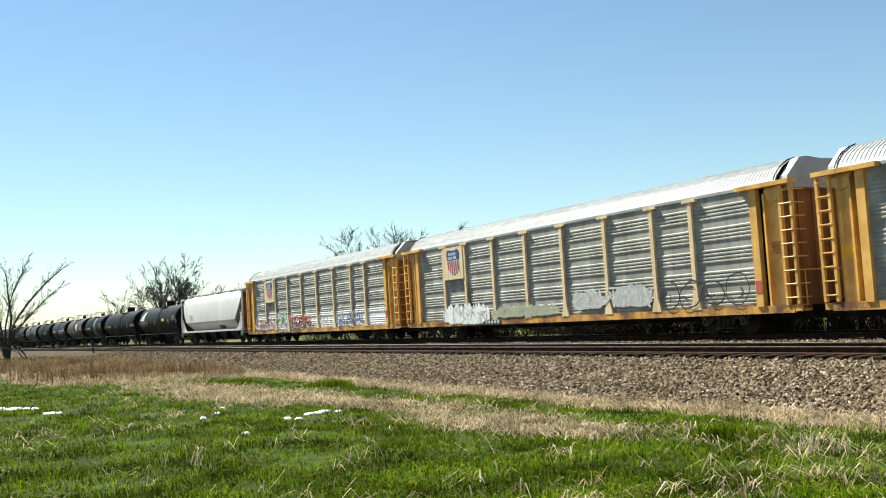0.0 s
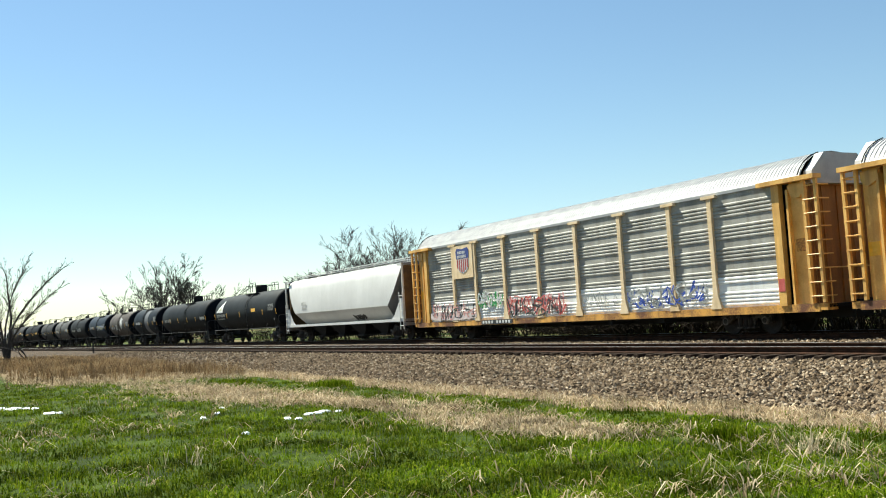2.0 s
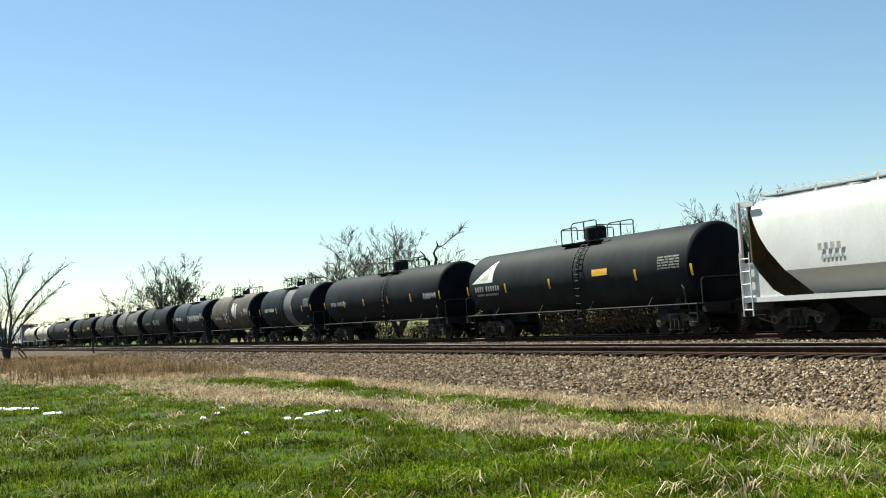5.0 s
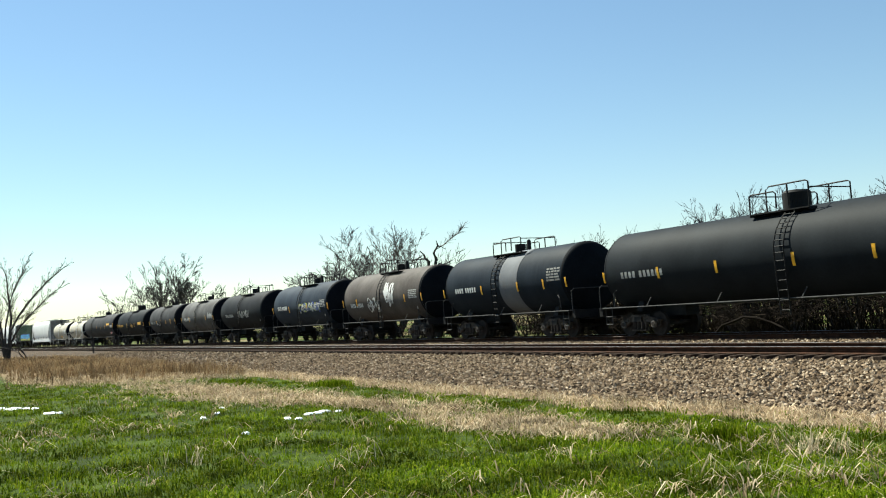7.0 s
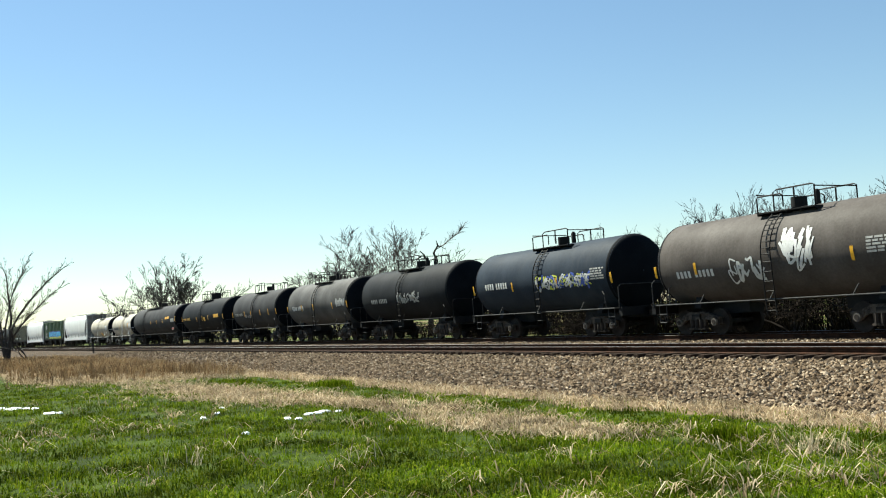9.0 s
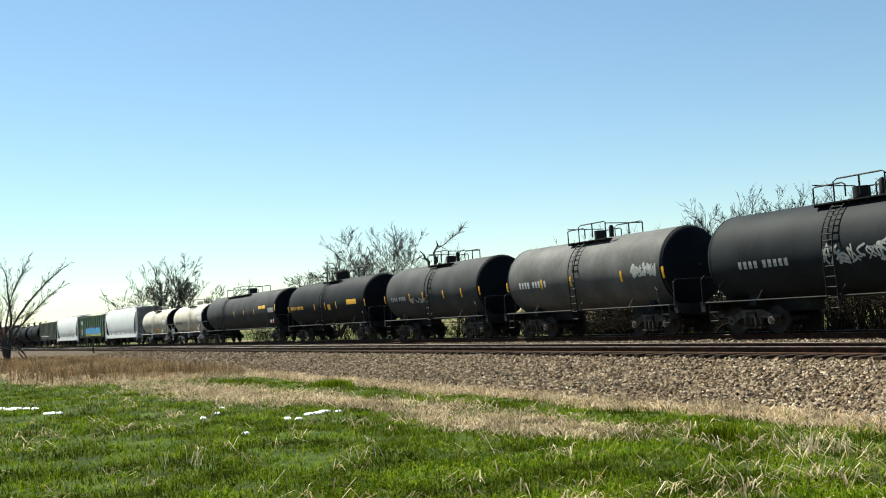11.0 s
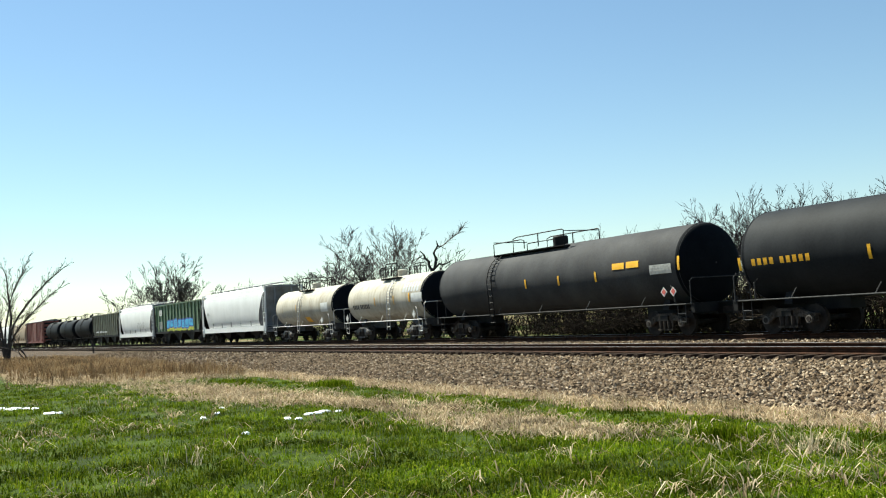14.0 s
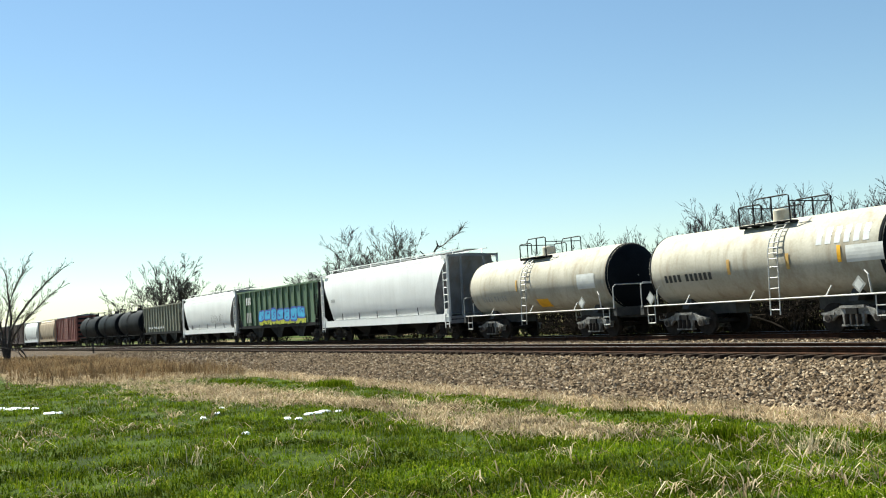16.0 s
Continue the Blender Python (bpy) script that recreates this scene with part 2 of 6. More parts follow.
def build_bed():
    xs = axis(-520, 300, -70, 6, 0.4, 1.08)
    vs = [float(q) for q in np.arange(11.6, 31.01, 0.3)]
    verts = [(x, v + bend(x), bed_z(x, v)) for x in xs for v in vs]
    k = len(vs)
    faces = [(i * k + j, (i + 1) * k + j, (i + 1) * k + j + 1, i * k + j + 1) for i in range(len(xs) - 1) for j in range(k - 1)]
    me = bpy.data.meshes.new("ballast_bed")
    me.from_pydata(verts, [], faces)
    me.materials.append(M["gravel"])
    me.shade_smooth()
    return tagged(new("ballast_bed", me), "sloping bed of grey-brown crushed stone ballast under two tracks", "ballast", kind="structure")


build_bed()

RAIL = [(-0.075, -0.17), (0.075, -0.17), (0.075, -0.155), (0.012, -0.135), (0.012, -0.05), (0.037, -0.035), (0.037, -0.004), (0.028, 0), (-0.028, 0), (-0.037, -0.004), (-0.037, -0.035), (-0.012, -0.05), (-0.012, -0.135), (-0.075, -0.155)]


def build_track(y, z, label):
    track = thing("railway_track", label, "track", kind="structure")
    xs = axis(-520, 300, -60, 10, 4.0, 1.1)
    for side in (-0.7535, 0.7535):
        bm = BM()
        rings = [[bm.verts.new((x, y + side + bend(x) + dy, z + dz)) for dy, dz in RAIL] for x in xs]
        for a, b in zip(rings, rings[1:]):
            for i in range(len(RAIL)):
                f = bm.faces.new((a[i], a[(i + 1) % len(RAIL)], b[(i + 1) % len(RAIL)], b[i]))
                f.material_index = 1 if i in (6, 7, 8) else 0
        bmesh.ops.recalc_face_normals(bm, faces=bm.faces[:])
        part("rail", bm, [M["rail"], M["rail_head"]], track, "steel rail with a bright worn head")
    return track


near_track = build_track(NEAR_Y, NEAR_Z, "empty track with rusty-sided rails on timber ties")
far_track = build_track(FAR_Y, FAR_Z, "track with rusty-sided rails under the freight train")

# ---- rolling stock: shared pieces ----
def mesh_only(nm, bm, mat, sm=False):
    ob = link_mesh(nm, bm, mat, sm)
    me = ob.data
    bpy.data.objects.remove(ob)
    return me


def truck_meshes():
    """Pieces of a two-axle freight truck, rail top at 0."""
    frame_bm = BM()
    prism(frame_bm, [(-1.12, 0.38), (-1.12, 0.62), (-0.85, 0.66), (-0.42, 0.80), (0.42, 0.80), (0.85, 0.66), (1.12, 0.62), (1.12, 0.38), (0.80, 0.36), (0.62, 0.52), (0.40, 0.56), (0.36, 0.24), (-0.36, 0.24), (-0.40, 0.56), (-0.62, 0.52), (-0.80, 0.36)], -0.06, 0.06)
    # a raised rim round the casting and a pedestal over each bearing
    for a, b in ((-1.14, -0.66), (0.66, 1.14)):
        box(frame_bm, a, b, -0.11, 0.11, 0.56, 0.63)
    box(frame_bm, -0.44, 0.44, -0.11, 0.11, 0.74, 0.82)
    box(frame_bm, -0.40, 0.40, -0.11, 0.11, 0.20, 0.26)
    pale_bm = frame_bm.copy()
    spring = rod(BM(), [(0, 0, 0.26), (0, 0, 0.56)], 0.075, 8)
    bolster = box(BM(), -0.2, 0.2, -1.12, 1.12, 0.56, 0.74)
    wheel = BM()
    for s in (-0.75, 0.75):
        disc_y(wheel, 0, s - 0.065, s + 0.065, 0.0, 0.457, 28)
    rod(wheel, [(0, -1.14, 0), (0, 1.14, 0)], 0.085, 10)
    cap = disc_y(BM(), 0, -0.05, 0.05, 0.457, 0.13, 12)
    return {"side_frame": mesh_only("side_frame", frame_bm, M["frame_dust"]), "pale_side_frame": mesh_only("side_frame", pale_bm, M["frame_pale"]), "spring": mesh_only("spring", spring, M["iron"], True),
            "bolster": mesh_only("bolster", bolster, M["black"]), "wheelset": mesh_only("wheelset", wheel, M["iron"], True), "bearing": mesh_only("bearing", cap, M["bearing"], True)}


# Black paint on pale tanks' heads; on the rest, shade put into colour.
M["t_head"] = surface("shade_deepened_black_head_paint", (0.004, 0.005, 0.007), (0.009, 0.011, 0.014), 0.8, 0.0, 0.8, 14, 0.03, gloss=0.06)
M["bearing"] = surface("dusty_bearing_cap", (0.06, 0.05, 0.042), (0.16, 0.14, 0.12), 0.7, 0.2, 8, 50, 0.1)
M["frame_dust"] = surface("dusty_cast_side_frame", (0.014, 0.012, 0.010), (0.085, 0.07, 0.058), 0.8, 0.0, 5.0, 40, 0.25, spread=0.09, gloss=0.15)
M["frame_pale"] = surface("grey_dusted_side_frame", (0.06, 0.058, 0.054), (0.30, 0.29, 0.275), 0.8, 0.0, 5.0, 40, 0.25, spread=0.12, gloss=0.2)
TRUCK = truck_meshes()


def add_trucks(car, places, side="side_frame"):
    for x in places:
        tr = new("truck", TRUCK["bolster"])
        tr.parent = car
        tr.location = (x, 0, 0)
        bits = [("side_frame", 0, -0.98, 0), ("side_frame", 0, 0.98, 0), ("wheelset", -0.89, 0, 0.457), ("wheelset", 0.89, 0, 0.457)]
        bits += [("spring", dx, s * 1.06, 0) for dx in (-0.22, 0, 0.22) for s in (-1, 1)]
        bits += [("bearing", dx, s * 1.07, 0) for dx in (-0.89, 0.89) for s in (-1, 1)]
        for nm, dx, dy, dz in bits:
            o = new(nm, TRUCK[side if nm == "side_frame" else nm])
            o.parent = tr
            o.location = (dx, dy, dz)


def add_couplers(car, half):
    for s in (-1, 1):
        bm = BM()
        box(bm, min(s * half, s * (half + 0.75)), max(s * half, s * (half + 0.75)), -0.09, 0.09, 0.78, 0.98)
        box(bm, min(s * (half + 0.6), s * (half + 0.95)), max(s * (half + 0.6), s * (half + 0.95)), -0.17, 0.17, 0.72, 1.02)
        part("coupler", bm, M["iron"], car)
        bm = BM()
        rod(bm, [(s * half, 0.3, 0.75), (s * (half + 0.35), 0.3, 0.5), (s * (half + 0.8), 0.25, 0.5)], 0.03, 6)
        part("air_hose", bm, M["black"], car)


def ladder_on(car, x, y, z0, z1, width, mat, along="x", rungs=0, label="", r=0.02):
    """Two stiles and rungs; along: which way the rungs run."""
    n = rungs or max(2, int((z1 - z0) / 0.36))
    lad = None
    bm = BM()
    for s in (0, width):
        a = (x + s, y, z0) if along == "x" else (x, y + s, z0)
        b = (a[0], a[1], z1)
        rod(bm, [a, b], r * 1.3, 5)
    for i in range(n):
        z = z0 + (i + 0.5) * (z1 - z0) / n
        a = (x, y, z)
        b = (x + width, y, z) if along == "x" else (x, y + width, z)
        rod(bm, [a, b], r, 5)
    return part("ladder", bm, mat, car, label)


# ---- tank cars ----
def ring(r, n, z, squash=1.0):
    return [(r * math.sin(2 * math.pi * k / n), z + r * math.cos(2 * math.pi * k / n)) for k in range(n)]


def tank_car(length, radius, paint, label, frame_paint=None, rail_paint=None, rungs_up=True, platform=2.2, box_at=0.0, marks=(), bands=(), dome=True, ladder_at=None, head_paint=None, rail_high=0.62, dome_r=0.46, dome_at=None, truck="side_frame"):
    """length: of the tank with its heads."""
    car = thing("tank_car", label, "tank car", "cars of the freight train")
    frame_paint = frame_paint or M["black"]
    rail_paint = rail_paint or M["black"]
    zc = 1.06 + radius
    ladder_at = box_at - 0.4 if ladder_at is None else ladder_at
    half = length / 2
    head = radius * 0.29
    xs = [(head * (1 - math.cos(math.pi / 2 * i / 8)), max(0.04, radius * math.sin(math.pi / 2 * i / 8))) for i in range(9)]
    secs = [(-half + d, ring(rr, 56, zc)) for d, rr in xs]
    inner = np.linspace(-half + head, half - head, 7)[1:-1]
    secs += [(float(x), ring(radius, 56, zc)) for x in inner]
    secs += [(half - d, ring(rr, 56, zc)) for d, rr in xs[::-1]]
    tank = part("tank", loft_x(BM(), secs), paint, car, "", True)
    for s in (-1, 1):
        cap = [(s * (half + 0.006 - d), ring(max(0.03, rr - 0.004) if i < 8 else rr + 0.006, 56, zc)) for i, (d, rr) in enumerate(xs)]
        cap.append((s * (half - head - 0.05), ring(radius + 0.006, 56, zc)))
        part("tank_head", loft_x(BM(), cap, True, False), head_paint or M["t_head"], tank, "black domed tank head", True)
    for x, w, mat, lab in bands:
        bm = BM()
        loft_x(bm, [(x - w / 2, ring(radius + 0.012, 56, zc)), (x + w / 2, ring(radius + 0.012, 56, zc))], True, False)
        part("painted_band", bm, mat, tank, lab, True)
    # stub sills, bolsters and saddles
    tr = half - 1.75
    for s in (-1, 1):
        bm = BM()
        box(bm, min(s * (half - 3.6), s * (half + 0.25)), max(s * (half - 3.6), s * (half + 0.25)), -0.32, 0.32, 0.72, 1.12)
        box(bm, min(s * (half + 0.05), s * (half + 0.25)), max(s * (half + 0.05), s * (half + 0.25)), -1.4, 1.4, 0.82, 1.12)
        part("stub_sill", bm, frame_paint, car)
        bm = BM()
        pts = [(-1.0, 0.95), (1.0, 0.95)] + [(radius * math.sin(a), zc - radius * math.cos(a) * 0.995) for a in np.linspace(0.62, -0.62, 11)]
        loft_x(bm, [(s * tr - 0.16, pts), (s * tr + 0.16, pts)])
        part("saddle", bm, frame_paint, car)
        # end platform rail
        bm = BM()
        xe = s * (half + 0.12)
        rod(bm, [(xe, -1.42, 1.1), (xe, -1.42, 1.95), (xe, -1.3, 2.05), (xe, 1.3, 2.05), (xe, 1.42, 1.95), (xe, 1.42, 1.1)], 0.024, 6)
        part("end_handrail", bm, rail_paint, car)
        for yy in (-1.42, 1.42):
            bm = BM()
            x2 = s * (half - 0.75)
            rod(bm, [(x2, yy * 0.97, 1.1), (x2 - s * 0.04, yy, 1.7), (x2 - s * 0.18, yy * 0.98, 1.82)], 0.026, 6)
            part("grab_iron", bm, rail_paint, car)
            bm = BM()
            for k in (0, 1):
                rod(bm, [(s * (half - 0.2 - 0.4 * k), yy, 1.1), (s * (half - 0.2 - 0.4 * k), yy, 0.5)], 0.02, 5)
            for zz in (0.5, 0.8):
                rod(bm, [(s * (half - 0.2), yy, zz), (s * (half - 0.6), yy, zz)], 0.02, 5)
            part("sill_step", bm, rail_paint, car)
        bm = BM()
        prism(bm, [(s * (half - 1.3), 1.12), (s * (half + 0.25), 1.12), (s * (half + 0.25), 1.16), (s * (half - 1.3), 1.16)], -1.42, 1.42)
        part("end_platform", bm, frame_paint, car)
    # running rail with braces along both sides
    for yy in (-1.47, 1.47):
        bm = BM()
        rod(bm, [(-half + 0.1, yy, 1.13), (half - 0.1, yy, 1.13)], 0.028, 6)
        part("side_rail", bm, rail_paint, car)
        k = max(3, int(length / 3.4))
        for i in range(k):
            x = -half + (i + 0.75) * length / (k + 0.5)
            bm = BM()
            rod(bm, [(x, yy, 1.12), (x + 0.16, yy * 0.93, 1.45)], 0.022, 5)
            part("brace", bm, rail_paint, car)
    # valve platform, railing, valve housing
    top = zc + radius
    pl = platform / 2
    deck_part = part("platform", box(BM(), box_at - pl, box_at + pl, -0.97, -0.62, top - 0.14, top - 0.10), M["black"], car)
    part("platform", box(BM(), box_at - pl, box_at + pl, 0.62, 0.97, top - 0.14, top - 0.10), M["black"], car)
    for x in np.linspace(box_at - pl, box_at + pl, 5):
        part("bearer", box(BM(), float(x) - 0.03, float(x) + 0.03, -0.95, 0.95, top - 0.20, top - 0.142), M["black"], deck_part)
    for yy in (-0.95, 0.95):
        h = rail_high
        x0, x1 = box_at - pl, box_at + pl
        bm = BM()
        rod(bm, [(x0, yy, top - 0.18), (x0, yy, top + h * 0.8), (x0 + 0.08, yy, top + h * 0.86), (x0 + platform * 0.42, yy, top + h * 0.86), (x0 + platform * 0.46, yy, top + h * 0.75), (x0 + platform * 0.46, yy, top)], 0.026, 5)
        part("low_railing", bm, M["black"], car)
        bm = BM()
        rod(bm, [(x0 + platform * 0.30, yy, top - 0.1), (x0 + platform * 0.30, yy, top + h * 1.0), (x0 + platform * 0.36, yy, top + h * 1.15), (x1 - 0.1, yy, top + h * 1.15), (x1, yy, top + h * 1.08), (x1, yy, top - 0.1)], 0.026, 5)
        rod(bm, [(x0 + platform * 0.66, yy, top), (x0 + platform * 0.66, yy, top + h * 1.15)], 0.03, 5)
        part("high_railing", bm, M["black"], car)
    for x in (box_at - pl, box_at + pl):
        part("cross_rail", rod(BM(), [(x, -0.95, top + 0.5), (x, 0.95, top + 0.5)], 0.02, 5), M["black"], car)
    if dome:
        dome_x = box_at - 0.1 if dome_at is None else dome_at
        bm = BM()
        loft = [(dome_r, -0.06), (dome_r, 0.48 * dome_r / 0.46), (dome_r * 0.87, 0.56 * dome_r / 0.46), (0.05, 0.60 * dome_r / 0.46)]
        n = 20
        rings = [[bm.verts.new((dome_x + r * math.cos(2 * math.pi * k / n), r * math.sin(2 * math.pi * k / n), top + z)) for k in range(n)] for r, z in loft]
        for a, b in zip(rings, rings[1:]):
            for k in range(n):
                bm.faces.new((a[k], a[(k + 1) % n], b[(k + 1) % n], b[k]))
        bm.faces.new(rings[-1])
        part("valve_housing", bm, M["black"] if frame_paint is M["black"] else paint, car, "", True)
    else:
        bm = BM()
        rod(bm, [(box_at - 0.3, 0, top), (box_at - 0.3, 0, top + 0.34)], 0.26, 14)
        part("manway", bm, M["black"], car, "", True)
        part("relief_valve", rod(BM(), [(box_at + 0.45, 0, top), (box_at + 0.45, 0, top + 0.42), (box_at + 0.45, 0, top + 0.5)], [0.10, 0.10, 0.05], 10), M["black"], car, "", True)
    # ladder that follows the shell
    for yy in (-1, 1):
        bm = BM()
        arc = [(ladder_at + 0.42 + dx, yy * (radius + 0.10) * math.sin(a), zc + (radius + 0.10) * math.cos(a)) for dx in (0,) for a in np.linspace(0.62, 1.62, 9)]
        low = [(ladder_at + 0.42, yy * 1.5, 0.62)] if rungs_up else [(ladder_at + 0.42, yy * 1.5, 1.13)]
        for dx in (-0.62, -0.22):
            rod(bm, [(q[0] + dx, q[1], q[2]) for q in arc + low], 0.022, 5)
        path = arc + low
        for a, b in zip(path, path[1:]):
            steps = max(1, int(round((Vector(b) - Vector(a)).length / 0.33)))
            for i in range(steps):
                q = Vector(a).lerp(Vector(b), (i + 0.5) / steps)
                rod(bm, [(q.x - 0.62, q.y, q.z), (q.x - 0.22, q.y, q.z)], 0.016, 4)
        part("ladder", bm, rail_paint if frame_paint is not M["black"] else M["black"], car)
    # marks on the shell: x, height over the middle, width, height, material, part name
    for x, dz, w, h, mat, nm in marks:
        a0 = math.asin(max(-1, min(1, (dz - h / 2) / radius)))
        a1 = math.asin(max(-1, min(1, (dz + h / 2) / radius)))
        bm = BM()
        rr = radius + 0.016
        k = max(2, int(abs(a1 - a0) / 0.08) + 1)
        rows = []
        for a in np.linspace(a0, a1, k + 1):
            rows.append([bm.verts.new((xx, -rr * math.cos(a), zc + rr * math.sin(a))) for xx in (x - w / 2, x + w / 2)])
        for a, b in zip(rows, rows[1:]):
            bm.faces.new((a[0], a[1], b[1], b[0]))
        part(nm, bm, mat, car)
    add_trucks(car, (-tr, tr), truck)
    add_couplers(car, half + 0.2)
    return car


# ---- autoracks ----
M["rack_panel_low"] = surface("whitewashed_panel", (0.66, 0.65, 0.62), (0.82, 0.81, 0.78), 0.6, 0.0, 1.2, 25, 0.08, 0.35, (0.40, 0.31, 0.22))
M["shield_blue"] = surface("blue_paint", (0.02, 0.035, 0.16), (0.03, 0.055, 0.24), 0.5, 0, 2, 30, 0.03)
M["shield_red"] = surface("red_paint", (0.30, 0.035, 0.03), (0.45, 0.06, 0.05), 0.5, 0, 2, 30, 0.03)
M["paint_white"] = surface("white_marking_paint", (0.48, 0.48, 0.46), (0.64, 0.64, 0.62), 0.6, 0, 3, 40, 0.02)
M["paint_grey"] = surface("grey_marking_paint", (0.20, 0.20, 0.19), (0.42, 0.42, 0.40), 0.6, 0, 9, 40, 0.02)
M["paint_dim"] = surface("dull_stencil_paint", (0.10, 0.10, 0.095), (0.19, 0.19, 0.18), 0.7, 0, 6, 40, 0.02)
M["paint_yellow"] = surface("amber_marking_tape", (0.65, 0.32, 0.01), (0.85, 0.45, 0.02), 0.45, 0, 3, 40, 0.02)
M["paint_black"] = surface("black_marking_paint", (0.015, 0.015, 0.016), (0.04, 0.04, 0.04), 0.6, 0, 3, 40, 0.02)
M["paint_pink"] = surface("pink_marking_paint", (0.55, 0.22, 0.20), (0.75, 0.38, 0.34), 0.6, 0, 3, 40, 0.02)
M["paint_green"] = surface("green_marking_paint", (0.03, 0.22, 0.06), (0.06, 0.34, 0.10), 0.6, 0, 3, 40, 0.02)
M["paint_cyan"] = surface("cyan_marking_paint", (0.02, 0.28, 0.50), (0.06, 0.42, 0.66), 0.6, 0, 3, 40, 0.02)
M["paint_deepblue"] = surface("deep_blue_marking_paint", (0.02, 0.05, 0.28), (0.05, 0.10, 0.42), 0.6, 0, 3, 40, 0.02)
M["paint_red"] = surface("faded_red_marking_paint", (0.42, 0.06, 0.05), (0.58, 0.12, 0.10), 0.6, 0, 3, 40, 0.02)
M["paint_bright"] = surface("fresh_white_spray", (0.70, 0.70, 0.68), (0.85, 0.85, 0.83), 0.6, 0, 4, 40, 0.02)
M["paint_chalk"] = surface("worn_chalky_paint", (0.34, 0.33, 0.31), (0.55, 0.54, 0.52), 0.7, 0, 5, 30, 0.02)
M["paint_blush"] = surface("pale_pink_wash", (0.50, 0.40, 0.38), (0.64, 0.54, 0.51), 0.7, 0, 3, 30, 0.02)
M["paint_lime"] = surface("lime_marking_paint", (0.45, 0.50, 0.03), (0.62, 0.62, 0.08), 0.6, 0, 3, 40, 0.02)
M["paint_pale"] = surface("pale_green_marking_paint", (0.30, 0.31, 0.19), (0.42, 0.43, 0.28), 0.6, 0, 3, 40, 0.02)


def ribbon(bm, pts, w, put):
    """A flat painted stroke through (u, v) points; put(u, v) gives the place on the surface."""
    rows = []
    for i, (u, v) in enumerate(pts):
        a, b = pts[max(i - 1, 0)], pts[min(i + 1, len(pts) - 1)]
        d = Vector((b[0] - a[0], b[1] - a[1]))
        d = d.normalized() if d.length > 1e-6 else Vector((1, 0))
        q = Vector((-d.y, d.x)) * w / 2
        rows.append((bm.verts.new(put(u + q.x, v + q.y)), bm.verts.new(put(u - q.x, v - q.y))))
    for a, b in zip(rows, rows[1:]):
        bm.faces.new((a[0], a[1], b[1], b[0]))


def stroke(rng, cx, cy, rx, ry):
    """One loose sprayed stroke about a middle: bent or hooked, never a character."""
    k = rng.randint(3, 5)
    pts = [(cx + rx * rng.uniform(-1, 1), cy + ry * rng.uniform(-1, 1)) for _ in range(k)]
    out = []
    for i in range(len(pts) - 1):
        p0, p1, p2, p3 = pts[max(i - 1, 0)], pts[i], pts[i + 1], pts[min(i + 2, k - 1)]
        for j in range(5):
            s = j / 5
            out.append(tuple(0.5 * (2 * p1[q] + (p2[q] - p0[q]) * s + (2 * p0[q] - 5 * p1[q] + 4 * p2[q] - p3[q]) * s * s + (3 * p1[q] - p0[q] - 3 * p2[q] + p3[q]) * s ** 3) for q in (0, 1)))
    out.append(pts[-1])
    return out


def wash(parent, u0, u1, v0, v1, mat, put, seed, name="sprayed_patch"):
    """A ragged filled patch of sprayed paint."""
    rng = random.Random(seed)
    bm = BM()
    n = max(6, int((u1 - u0) / 0.12))
    rows = []
    for i in range(n + 1):
        u = u0 + (u1 - u0) * i / n
        end = min(1.0, 4.0 * min(i, n - i) / n + 0.25)
        top = v1 - (v1 - v0) * (0.28 * rng.random() + 0.25 * (1 - end))
        low = v0 + (v1 - v0) * (0.10 * rng.random() + 0.2 * (1 - end))
        rows.append([bm.verts.new(put(u, low + (top - low) * f)) for f in (0, 0.25, 0.5, 0.75, 1.0)])
    for a, b in zip(rows, rows[1:]):
        for k in range(4):
            bm.faces.new((a[k], b[k], b[k + 1], a[k + 1]))
    return part(name, bm, mat, parent)


def scribble(parent, u0, u1, v0, v1, colours, put, seed, glyphs=6, w=0.07, name="painted_scrawl"):
    """Sprayed scrawl of meaningless strokes, one mesh a colour."""
    rng = random.Random(seed)
    glyphs = int(glyphs * 1.6)
    step = (u1 - u0) / glyphs
    for ci, mat in enumerate(colours):
        bm = BM()
        lift = 0.004 + 0.003 * ci
        for g in range(glyphs):
            cx = u0 + (g + 0.5) * step + rng.uniform(-0.1, 0.1) * step
            cy = (v0 + v1) / 2 + rng.uniform(-0.08, 0.08) * (v1 - v0)
            for k in range(2):
                ribbon(bm, stroke(rng, cx, cy, step * 0.62, (v1 - v0) * 0.48), w * rng.uniform(0.5, 1.1), lambda u, v: put(u, v, lift))
        tagged(part(name, bm, mat, parent), kind="stuff")


